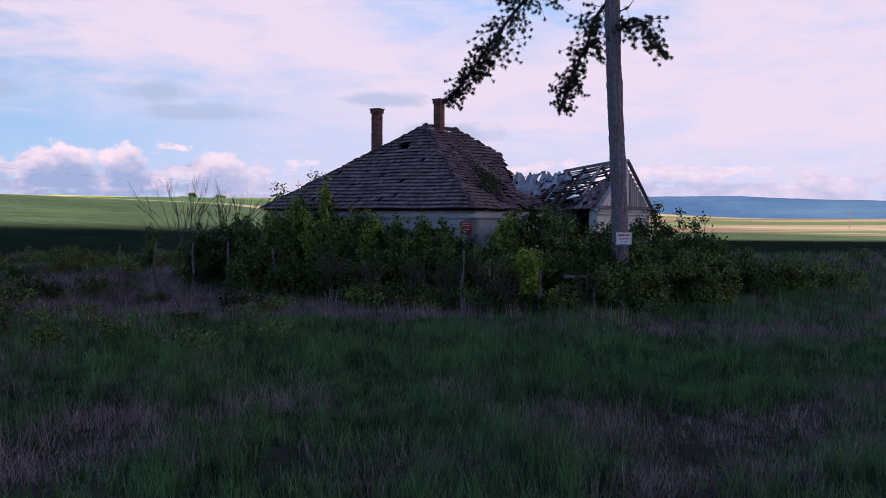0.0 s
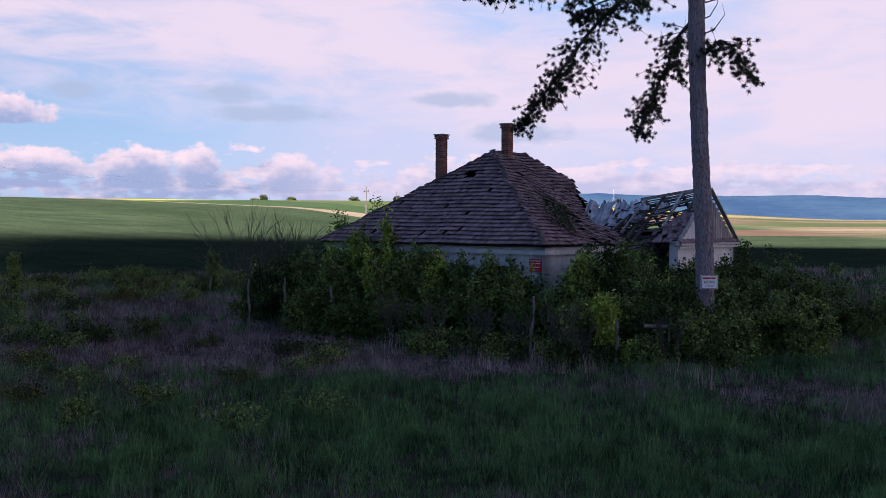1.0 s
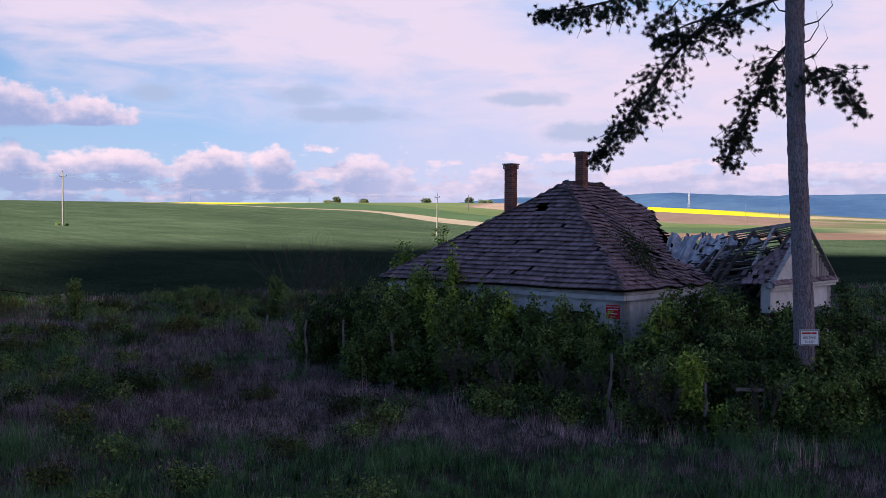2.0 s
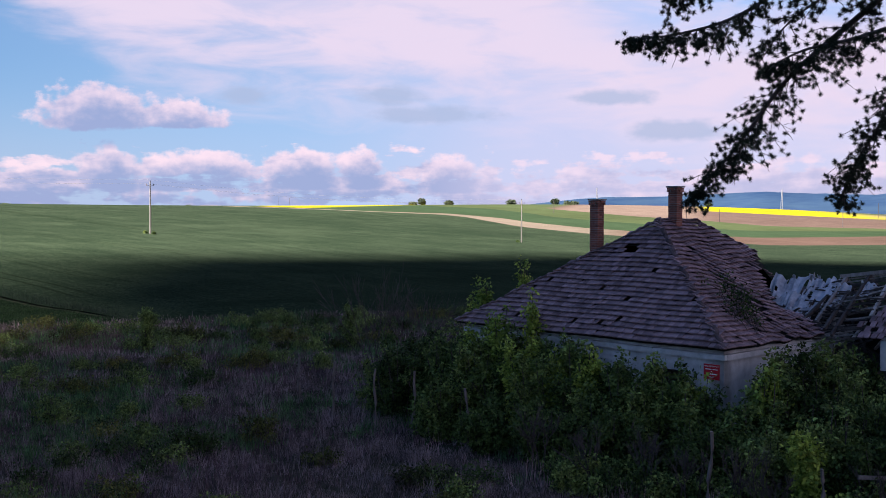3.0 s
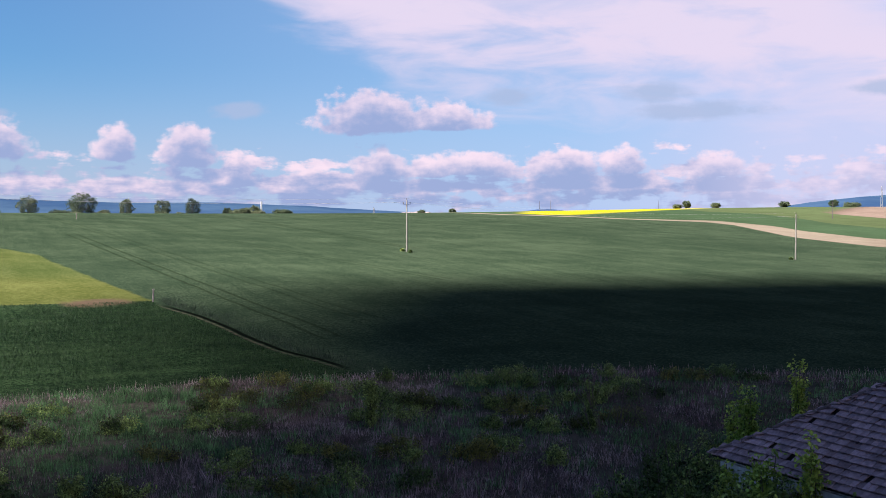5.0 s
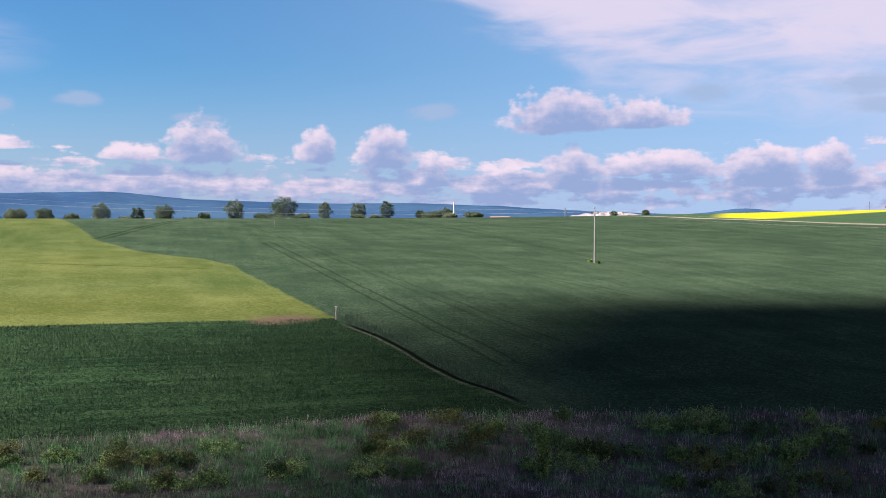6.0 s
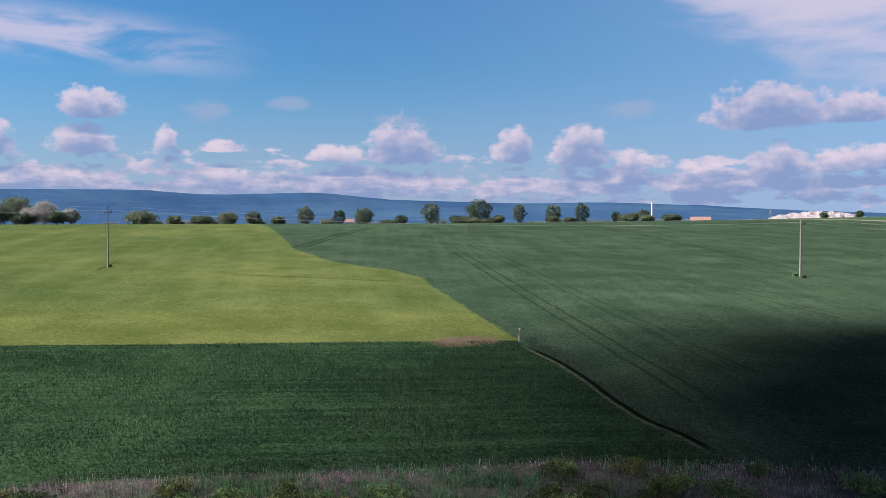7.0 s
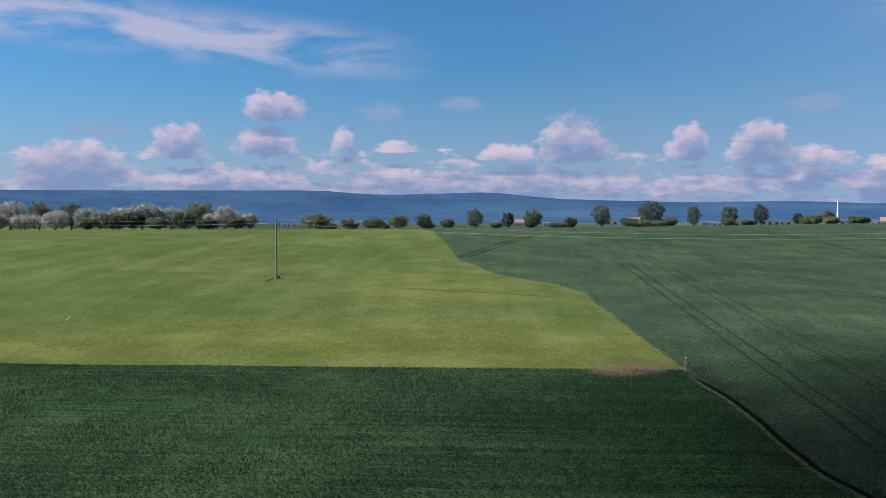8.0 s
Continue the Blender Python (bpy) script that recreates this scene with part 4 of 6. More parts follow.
def ruin():
    def wz(y):
        return WING_RIDGE - (WING_RIDGE - EAVE) * abs(y - WING_MID) / WING_HALF

    # rafters that still stand, some cracked and sunk
    for x, drop, end in ((7.0, 0.0, 1.0), (6.2, 0.03, 1.0), (5.4, 0.08, 0.95), (4.6, 0.12, 0.9), (3.8, 0.7, 0.55)):
        for sgn in (-1, 1):
            e = end * rng.uniform(0.5, 1.0) if sgn < 0 else 1.0
            a = Vector((x, WING_MID, WING_RIDGE - drop))
            b = Vector((x + rng.uniform(-0.15, 0.15), WING_MID + sgn * WING_HALF * e, WING_RIDGE - drop * 1.5 - (WING_RIDGE - EAVE) * e))
            bm = bmesh.new()
            add_beam(bm, a, b, 0.09, 0.13)
            part("rafter", bm, M_WOOD if x in (4.6, 6.2) and sgn < 0 else M_WOODDARK, wing)
    # laths across the rafters, with gaps and sagging ends
    for sgn in (-1, 1):
        for i in range(11 if sgn > 0 else 24):
            k = 0.04 + i * (0.09 if sgn > 0 else 0.04)
            x0, x1 = 7.25, 3.4 + 1.3 * rng.random()
            if sgn < 0 and rng.random() < 0.2:
                x0 = 6.3
            y = WING_MID + sgn * WING_HALF * k
            bm = bmesh.new()
            dip = 0.03 if sgn > 0 else 0.10 + 0.45 * k * rng.random()
            mid = ((x0 + x1) / 2 + rng.uniform(-0.4, 0.4), y, wz(y) - dip)
            add_beam(bm, (x0, y, wz(y) + 0.06), mid, 0.035, 0.05)
            add_beam(bm, mid, (x1, y + rng.uniform(-0.08, 0.08), wz(y) - dip - rng.uniform(0.02, 0.45)), 0.035, 0.05)
            part("lath", bm, M_WOODDARK if i % 3 else M_WOOD, wing)
    bm = bmesh.new()
    add_beam(bm, (7.3, WING_MID, WING_RIDGE + 0.03), (4.4, WING_MID, WING_RIDGE - 0.06), 0.1, 0.12)
    part("ridge_beam", bm, M_WOOD, wing, "grey bent ridge beam")
    # tiles left on the lower slope by the gable
    mats = []
    for r in range(9):
        for i in range(12):
            x, k = 7.2 - i * 0.205 - (0.1 if r % 2 else 0), 1.0 - r * 0.07
            if x < 6.05 + 0.10 * r + rng.uniform(-0.25, 0.25) or rng.random() < 0.12:
                continue
            y = WING_MID - WING_HALF * k
            ang = math.degrees(math.atan2(WING_RIDGE - EAVE, WING_HALF))
            mats.append(pose(x, y, wz(y) + 0.05 - (0.06 if x < 6 else 0), ang + rng.uniform(-5, 6), rng.uniform(-5, 5), rng.uniform(-7, 7)))
    pieces("roof_tile", TILE, mats, M_TILE, wing)
    # fallen timbers lying in the hollow
    for k in range(85):
        a = Vector((rng.uniform(1.9, 6.3), rng.uniform(5.7, 9.6), 0))
        a.z = 3.45 + rng.uniform(-0.3, 0.7) + 0.2 * max(0.0, 4 - a.x)
        way = Vector((rng.uniform(-1, 1), rng.uniform(-1, 1), rng.uniform(-0.25, 0.45))).normalized()
        bm = bmesh.new()
        ln = rng.uniform(0.6, 2.0)
        add_beam(bm, a - way * ln * 0.3, a + way * ln * 0.7, rng.uniform(0.05, 0.10), rng.uniform(0.03, 0.08))
        part("fallen_timber", bm, M_WOOD if k % 5 < 2 else M_WOODDARK, wing)
    # pale boards still nailed to the sunken rafters
    for _ in range(18):
        x, y = rng.uniform(2.6, 4.9), rng.uniform(6.0, 7.6)
        a = Vector((x, y, wz(y) - 0.25 + rng.uniform(-0.1, 0.12)))
        way = Vector((rng.uniform(-0.25, 0.25), 0.8, 0.62)).normalized()
        bm = bmesh.new()
        add_beam(bm, a - way * rng.uniform(0.2, 0.5), a + way * rng.uniform(0.3, 0.8), rng.uniform(0.07, 0.14), 0.02)
        part("hanging_board", bm, M_SHEET, wing)
    # torn pale lining draped over the sunken slope: from, to along the wing; down the slope; sag
    for x0, x1, k0, k1, low in ((2.0, 3.4, 0.02, 0.98, 0.30), (3.2, 4.5, 0.04, 0.75, 0.22), (2.4, 4.0, 0.30, 1.05, 0.20), (4.5, 5.1, 0.15, 0.5, 0.22), (5.3, 5.9, 0.12, 0.34, 0.14), (2.6, 3.7, -0.5, 0.0, 0.6), (3.0, 4.3, 0.55, 1.1, 0.75)):
        bm = bmesh.new()
        n = 18
        g = {}
        for i in range(n + 1):
            for j in range(n + 1):
                u, v = i / n, j / n
                x, k = x0 + (x1 - x0) * u, k0 + (k1 - k0) * v
                y = WING_MID - WING_HALF * k
                fold = 0.20 * noise.noise((x * 2.6, k * 3.0, x0)) + 0.26 * abs(noise.noise((x * 4.6, k * 2.2, x0 + 5))) + 0.07 * noise.noise((x * 11, k * 9, x0)) - 0.04
                g[i, j] = bm.verts.new((x + 0.10 * noise.noise((k * 5, x * 2, 1)), y, wz(y) - 0.04 - low * math.sin(math.pi * min(1.0, v)) + fold))
        for i in range(n):
            for j in range(n):
                edge = min(i, n - 1 - i, n - 1 - j)
                if edge < 3 and noise.noise((i * 0.3, j * 0.3, x0 * 7)) > 0.12 * edge - 0.02 or noise.noise((i * 0.5, j * 0.5, x0 * 3 + 9)) > 0.45:
                    continue
                bm.faces.new((g[i, j], g[i + 1, j], g[i + 1, j + 1], g[i, j + 1]))
        bmesh.ops.delete(bm, geom=[v for v in bm.verts if not v.link_faces], context="VERTS")
        bmesh.ops.solidify(bm, geom=bm.faces[:], thickness=0.015)
        part("torn_sheet", bm, M_SHEET, wing, "torn whitish lining hanging from the rafters")
    # broken laths and rafters lying across the lining
    for i in range(34):
        k = 0.05 + i * 0.0265
        y = WING_MID - WING_HALF * k
        x0 = rng.uniform(2.6, 5.4)
        x1 = x0 + rng.uniform(0.6, 1.7)
        bm = bmesh.new()
        add_beam(bm, (x0, y + rng.uniform(-0.15, 0.15), wz(y) - 0.02 - 0.25 * rng.random()), (x1, y + rng.uniform(-0.5, 0.5), wz(y) - 0.02 - 0.3 * rng.random()), 0.04, 0.055)
        part("lath", bm, M_WOODDARK, wing)
    for x, lean in ((2.7, 0.25), (3.3, -0.3), (3.75, 0.35), (4.4, -0.25), (4.9, 0.2)):
        bm = bmesh.new()
        add_beam(bm, (x, WING_MID - 0.1, WING_RIDGE - 0.35 - 0.22 * max(0.0, 4.4 - x)), (x + lean, WING_MID - WING_HALF * 0.9, EAVE + 0.25), 0.09, 0.12)
        part("rafter", bm, M_WOODDARK, wing)
    # a strip of tiles that sheds the rain over the gable's cornice
    mats = [pose(WING_END + 0.30, N0 + 0.05 + i * 0.205, EAVE + 0.03, 30 + rng.uniform(-4, 4), 0, 90 + rng.uniform(-4, 4)) for i in range(27) if rng.random() < 0.95]
    pieces("roof_tile", TILE, mats, M_TILE, wing)
    for i in range(9):
        y = WING_MID + 0.55 + i * 0.235
        bm = bmesh.new()
        add_box(bm, (0.03, 0.19, wz(y) - EAVE - 0.22), (WING_END + 0.03, y, (wz(y) + EAVE) / 2 - 0.02))
        part("gable_board", bm, M_WOOD, wing)
    # the heap of rubble that carries it all
    bm = bmesh.new()
    g = {}
    for i in range(21):
        for j in range(21):
            u, v = i / 20, j / 20
            x, y = 1.6 + 5.2 * u, 5.6 + 4.8 * v
            lift = 1.0 - max(abs(2 * u - 1), abs(2 * v - 1)) ** 3
            g[i, j] = bm.verts.new((x, y, 0.3 + 2.9 * lift + 0.5 * noise.noise((x * 1.4, y * 1.4, 0))))
    for i in range(20):
        for j in range(20):
            bm.faces.new((g[i, j], g[i + 1, j], g[i + 1, j + 1], g[i, j + 1]))
    part("rubble", bm, M_WOODDARK, wing, "heap of rubble and broken boards")

    # the whole frame has sunk towards the house
    def sink(x, z):
        return 0.30 * min(1.0, max(0.0, (6.9 - x) / 3.4)) ** 0.8 * min(1.0, max(0.0, (z - 2.9) / 2.2)) + 0.10 * min(1.0, max(0.0, (z - 4.2) / 1.2)) * (x < 7.2)

    for ob in wing.children:
        kind = ob.name.split(".")[0]
        if kind == "roof_tile":
            ob.matrix_basis.translation.z -= sink(ob.matrix_basis.translation.x, ob.matrix_basis.translation.z)
        elif kind in ("rafter", "lath", "ridge_beam", "hanging_board", "torn_sheet", "fallen_timber"):
            for v in ob.data.vertices:
                v.co.z -= sink(v.co.x, v.co.z)


ruin()


# ---- warning signs ----
def lettering(text, size, mat, parent, m, name="lettering"):
    cu = bpy.data.curves.new(name, "FONT")
    cu.body, cu.size, cu.align_x, cu.align_y, cu.extrude = text, size, "CENTER", "CENTER", 0.001
    ob = new(name, cu)
    deps = bpy.context.evaluated_depsgraph_get()
    me = bpy.data.meshes.new_from_object(ob.evaluated_get(deps))
    bpy.data.objects.remove(ob)
    me.materials.clear()
    me.materials.append(mat)
    out = new(name, me)
    out.parent = parent
    out.matrix_basis = m
    return out


def bars(parent, mat, rows, m):
    for x, z, w, h in rows:
        bm = bmesh.new()
        add_box(bm, (w, 0.003, h), (x, 0, z))
        ob = part("line_of_writing", bm, mat, parent)
        ob.matrix_basis = m


def red_sign():
    ob = thing("warning_sign", (0, 0, 0), "red sign with white writing on the plaster wall", "sign")
    ob.matrix_basis = HOUSE @ pose(4.42, IN - 0.02, 2.82)
    bm = bmesh.new()
    add_box(bm, (0.52, 0.02, 0.44), bevel=0.004)
    part("board", bm, M_RED, ob)
    lettering("MAGÁNTERÜLET", 0.062, M_WHITE, ob, pose(0, -0.013, 0.16, 90))
    lettering("TILOS", 0.07, M_WHITE, ob, pose(0, -0.013, -0.155, 90))
    bars(ob, M_WHITE, [(-0.1, 0.075, 0.2, 0.026), (0.12, 0.075, 0.16, 0.026), (0, 0.015, 0.03, 0.024), (0, -0.06, 0.34, 0.028)], pose(0, -0.013, 0))


red_sign()
# the tiles nearest the eye, one by one
pieces("roof_tile", TILE, tiles_near, M_TILE, roof)

# ---- the pine ----
PINE = Vector((6.22, 34.8, 0.0))


def pine_axis(z):
    return Vector((PINE.x - 0.030 * z + 0.05 * math.sin(z * 0.5), PINE.y + 0.012 * z, z))


def needles(tufts, per, ln, seed):
    """Star-shaped tufts of needles: thin triangles."""
    g = np.random.default_rng(seed)
    c = np.repeat(np.array(tufts), per, axis=0)
    n = len(c)
    d = g.normal(size=(n, 3))
    d[:, 2] += 0.25
    d /= np.linalg.norm(d, axis=1, keepdims=True)
    side = np.cross(d, g.normal(size=(n, 3)))
    side /= np.linalg.norm(side, axis=1, keepdims=True)
    l = ln * g.uniform(0.75, 1.05, (n, 1))
    w = 0.0075 * g.uniform(0.7, 1.3, (n, 1))
    return np.stack([c - side * w, c + side * w, c + d * l], 1)


def bent(points, n):
    """A smooth line through a few points."""
    p = [Vector(q) for q in points]
    p = [p[0] * 2 - p[1]] + p + [p[-1] * 2 - p[-2]]
    out = []
    for i in range(1, len(p) - 2):
        for k in range(n):
            t = k / n
            a, b, c, d = p[i - 1:i + 3]
            out.append(0.5 * (2 * b + (c - a) * t + (2 * a - 5 * b + 4 * c - d) * t * t + (3 * b - a - 3 * c + d) * t ** 3))
    return out + [p[-2]]


def make_pine():
    pine = thing("pine_tree", PINE, "tall pine with rough bark and drooping branches", "tree")
    r = random.Random(11)
    bm = bmesh.new()
    sides, rows, top = 40, 300, 19.0
    grid = []
    for j in range(rows + 1):
        z = -0.15 + (top + 0.15) * (j / rows) ** 1.1
        rad = 0.285 - 0.0032 * z - 0.0007 * max(0.0, z - 11) ** 2 + 0.10 * math.exp(-max(z, 0) * 1.6)
        c = pine_axis(z) - PINE
        ring = []
        for k in range(sides):
            a = k * math.tau / sides
            p = Vector((math.cos(a), math.sin(a), 0))
            plates = noise.noise((p.x * 4, p.y * 4, z * 1.1)) * 0.03 - abs(noise.noise((p.x * 8, p.y * 8, z * 2.2))) * 0.055 - abs(noise.noise((p.x * 15, p.y * 15, z * 5.0))) * 0.025 + 0.015
            ring.append(bm.verts.new(c + p * (rad + plates)))
        grid.append(ring)
    for a, b in zip(grid, grid[1:]):
        for k in range(sides):
            bm.faces.new((a[k], a[(k + 1) % sides], b[(k + 1) % sides], b[k]))
    part("trunk", bm, M_BARK, pine, "rough grey-brown bark")
    limbs = [
        ([(5.9, 35.0, 13.6), (4.6, 37.2, 12.6), (3.0, 38.1, 11.2), (1.9, 37.5, 9.7), (1.3, 37.9, 8.9), (0.35, 39.0, 7.75)], 1.0),
        ([(5.8, 34.9, 14.6), (3.8, 36.2, 14.0), (1.6, 37.0, 12.8), (0.0, 36.8, 12.3), (-1.3, 36.9, 12.2)], 0.8),
        ([(5.8, 34.9, 15.4), (3.6, 36.4, 15.2), (1.4, 37.2, 14.0), (-0.3, 37.0, 13.2)], 0.8),
        ([(6.0, 35.2, 11.0), (5.7, 37.8, 10.6), (5.65, 39.6, 9.9), (5.2, 40.6, 8.9), (4.85, 41.2, 7.8)], 0.75),
        ([(6.0, 34.9, 9.4), (6.5, 34.6, 10.0), (7.0, 34.5, 9.6), (7.35, 34.3, 8.9)], 0.2),
        ([(5.85, 35.1, 12.2), (4.4, 36.2, 11.9), (3.2, 36.6, 11.7), (2.2, 36.4, 11.2)], 0.7),
        ([(5.9, 35.0, 14.1), (4.3, 36.8, 13.5), (2.9, 37.4, 12.6), (2.1, 37.6, 11.5)], 0.45),
        ([(5.9, 34.9, 12.5), (6.6, 34.8, 12.9), (7.4, 34.9, 12.5)], 0.4),
        ([(5.8, 34.7, 15.0), (7.6, 34.0, 15.2), (9.2, 33.8, 14.2), (10.2, 33.6, 12.6)], 0.8),
        ([(5.7, 35.0, 16.2), (6.6, 37.4, 16.4), (7.4, 39.4, 15.6)], 0.8),
        ([(5.7, 34.6, 16.6), (4.4, 32.6, 16.8), (3.0, 31.2, 16.0)], 0.8),
        ([(5.6, 34.9, 17.6), (3.6, 35.8, 18.0), (2.2, 36.2, 17.6)], 0.7),
        ([(5.6, 34.9, 18.2), (7.2, 35.6, 18.6), (8.2, 36.0, 18.4)], 0.7),
        ([(5.6, 34.9, 18.8), (5.4, 34.0, 19.9), (5.2, 33.6, 20.6)], 0.6),
    ]
    for li, (pts, k) in enumerate(limbs):
        line = [p - PINE for p in bent(pts, 7)]
        n = len(line)
        bm = bmesh.new()
        add_tube(bm, line, [0.085 * k * (1 - 0.85 * i / n) + 0.008 for i in range(n)], 6)
        tufts = []
        for i in range(max(2, int(n * 0.16)), n):
            u = i / n
            for _ in range(4 if li in (0, 1, 2, 3) else 2):
                way = Vector((r.gauss(0, 1), r.gauss(0, 1), r.gauss(-0.55, 0.6))).normalized()
                ln = r.uniform(0.25, 1.15) * (0.55 + 0.6 * math.sin(math.pi * min(u + 0.1, 1))) * (0.75 + 0.4 * k)
                a = line[i]
                b = a + way * ln * 0.6 + Vector((0, 0, -0.05))
                c = b + (way + Vector((0, 0, -0.35))).normalized() * ln * 0.45
                add_tube(bm, [a, b, c], [0.014, 0.009, 0.005], 4, False)
                for q in (a.lerp(b, 0.55), b, b.lerp(c, 0.5), c):
                    if r.random() < 0.80:
                        tufts.append(q + Vector((r.gauss(0, 0.05), r.gauss(0, 0.05), r.gauss(0, 0.05))))
                for _ in range(2):
                    side = Vector((r.gauss(0, 1), r.gauss(0, 1), r.gauss(-0.2, 0.7))).normalized()
                    e = b + side * r.uniform(0.15, 0.4)
                    add_tube(bm, [b, e], [0.007, 0.004], 3, False)
                    if r.random() < 0.8:
                        tufts.append(e)
        tufts.append(line[-1])
        limb = part("branch", bm, M_TWIG, pine)
        tagged(soup("needles", needles([tuple(q) for q in tufts], 74, 0.135, 100 + li), 3, M_NEEDLE, limb), "dark green needles in tufts", kind="stuff")
    # dead snags on the trunk
    for z, a, ln in ((10.7, 0.3, 0.9), (10.2, -0.5, 1.1), (9.9, 2.8, 0.5), (11.6, 2.4, 1.0), (11.2, 0.1, 1.3), (9.3, 1.2, 0.4)):
        c = pine_axis(z) - PINE
        way = Vector((math.cos(a), math.sin(a), 0.1))
        bm = bmesh.new()
        add_tube(bm, [c + way * 0.1, c + way * ln * 0.5 + Vector((0, 0, 0.1)), c + way * ln * 0.8 + Vector((0, 0, 0.5)), c + way * ln * 0.7 + Vector((0, 0, 0.9))], [0.03, 0.02, 0.012, 0.004], 5)
        part("dead_branch", bm, M_TWIG, pine)
    sign = thing("trunk_sign", (0, 0, 0), "white sign with dark writing nailed to the pine trunk", "sign")
    m = Matrix.Translation((6.25, 34.42, 2.50)) @ pose(0, 0, 0, 0, 0, 12)
    sign.matrix_basis = m
    bm = bmesh.new()
    add_box(bm, (0.56, 0.02, 0.44), bevel=0.004)
    part("board", bm, M_WHITE, sign)
    bm = bmesh.new()
    for sx, sz, w, h in ((0, 0.2, 0.52, 0.014), (0, -0.2, 0.52, 0.014), (-0.253, 0, 0.014, 0.386), (0.253, 0, 0.014, 0.386)):
        add_box(bm, (w, 0.004, h), (sx, -0.012, sz))
    part("border", bm, M_INK, sign, "thin dark border")
    lettering("BELÉPNI", 0.10, M_INK, sign, pose(0, -0.0125, -0.01, 90))
    lettering("TILOS!", 0.10, M_INK, sign, pose(0, -0.0125, -0.125, 90))
    bars(sign, M_RED, [(-0.09, 0.12, 0.26, 0.05), (0.13, 0.12, 0.14, 0.05)], pose(0, -0.013, 0))


make_pine()


# ---- bushes and small trees ----
def leaves(centres, per, spread, size, seed, droop=0.2):
    """Small folded leaves round centres: quads pointing every way."""
    g = np.random.default_rng(seed)
    c = np.repeat(np.asarray(centres, float), per, axis=0)
    n = len(c)
    c = c + g.normal(size=(n, 3)) * spread
    d = g.normal(size=(n, 3))
    d[:, 2] -= droop
    d /= np.linalg.norm(d, axis=1, keepdims=True)
    up = g.normal(size=(n, 3)) * 0.7 + np.array([0, 0, 1.0])
    side = np.cross(d, up)
    side /= np.linalg.norm(side, axis=1, keepdims=True) + 1e-6
    s = size * g.uniform(0.6, 1.35, (n, 1))
    tip = c + d * s
    mid = c + d * s * 0.45
    return np.stack([c, mid + side * s * 0.30, tip, mid - side * s * 0.30], 1)


def bush(x, y, rad, high, seed, label, mat=None, stems=16, per=34, size=0.11, name="bush", category="bush", group="bushes round the house", low=0.0, narrow=0.0):
    r = random.Random(seed)
    z0 = float(land(x, y))
    bm = bmesh.new()
    tips = []
    for _ in range(stems):
        a, q = r.uniform(0, math.tau), rad * math.sqrt(r.random())
        top = high * (r.uniform(0.75, 1.02) if narrow else (1 - 0.35 * (q / rad) ** 2) * r.uniform(0.62, 1.08))
        b0 = Vector((math.cos(a) * q * 0.35, math.sin(a) * q * 0.35, -0.05))
        b1 = Vector((math.cos(a) * q * (0.7 - narrow * 0.4), math.sin(a) * q * (0.7 - narrow * 0.4), top * 0.5))
        b2 = Vector((math.cos(a) * q + r.gauss(0, 0.12), math.sin(a) * q + r.gauss(0, 0.12), top))
        line = bent([b0, b1, b2], 4)
        add_tube(bm, line, [0.022 * (1 - 0.8 * i / len(line)) + 0.004 for i in range(len(line))], 4, False)
        for _ in range(15 if narrow else 6):
            t = low + (1 - low) * r.random() ** 0.85
            p = line[min(int(t * 8), 8)]
            e = p + Vector((r.gauss(0, 1), r.gauss(0, 1), r.gauss(0.25, 0.6))).normalized() * r.uniform(0.12, 0.45) * (0.6 if narrow else min(1.0, rad))
            if e.z < 0.02:
                continue
            add_tube(bm, [p, e], [0.006, 0.003], 3, False)
            tips += [e, p.lerp(e, 0.6)]
        tips.append(b2)
    for _ in range(int(10 + 18 * rad)):
        a, q = r.uniform(0, math.tau), rad * math.sqrt(r.random())
        tips.append(Vector((math.cos(a) * q, math.sin(a) * q, r.uniform(0.08, 0.35) * min(high, 2.0))))
    ob = mesh_object(name, bm, M_TWIG)
    ob.matrix_basis = pose(x, y, z0)
    tagged(ob, label, category, group)
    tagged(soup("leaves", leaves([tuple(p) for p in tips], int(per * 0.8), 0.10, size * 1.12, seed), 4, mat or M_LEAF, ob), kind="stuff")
    return ob


DARK, FRESH = "dense dark green bush with many thin stems", "bright green leafy bush by the fence"
SLIM = "slim young tree with pale green leaves"
# place, reach, full height, fresh leaves
FRONT = [
    (-9.4, 42.6, 1.15, 3.35, 0), (-10.5, 43.8, 0.9, 2.6, 0), (-8.4, 42.5, 1.0, 3.6, 0), (-7.4, 41.8, 1.0, 3.6, 0), (-6.5, 41.2, 0.9, 3.5, 0), (-5.4, 40.4, 0.8, 3.3, 0), (-9.1, 44.2, 0.9, 3.6, 0), (-6.9, 40.6, 0.9, 2.6, 0),
    (-4.3, 39.4, 0.8, 3.1, 0), (-3.1, 39.1, 0.7, 3.35, 0), (-2.4, 38.2, 0.8, 2.6, 0), (-1.5, 37.8, 0.65, 3.6, 0), (-0.8, 37.4, 0.7, 3.1, 0), (0.1, 36.6, 0.7, 2.9, 0),
    (1.2, 36.3, 0.6, 2.2, 0), (0.8, 35.0, 0.8, 2.2, 0), (-5.6, 38.6, 0.9, 1.9, 0), (-3.6, 37.4, 0.9, 2.0, 0), (-1.6, 36.0, 0.9, 2.0, 0), (-7.6, 39.9, 0.9, 1.9, 0),
]
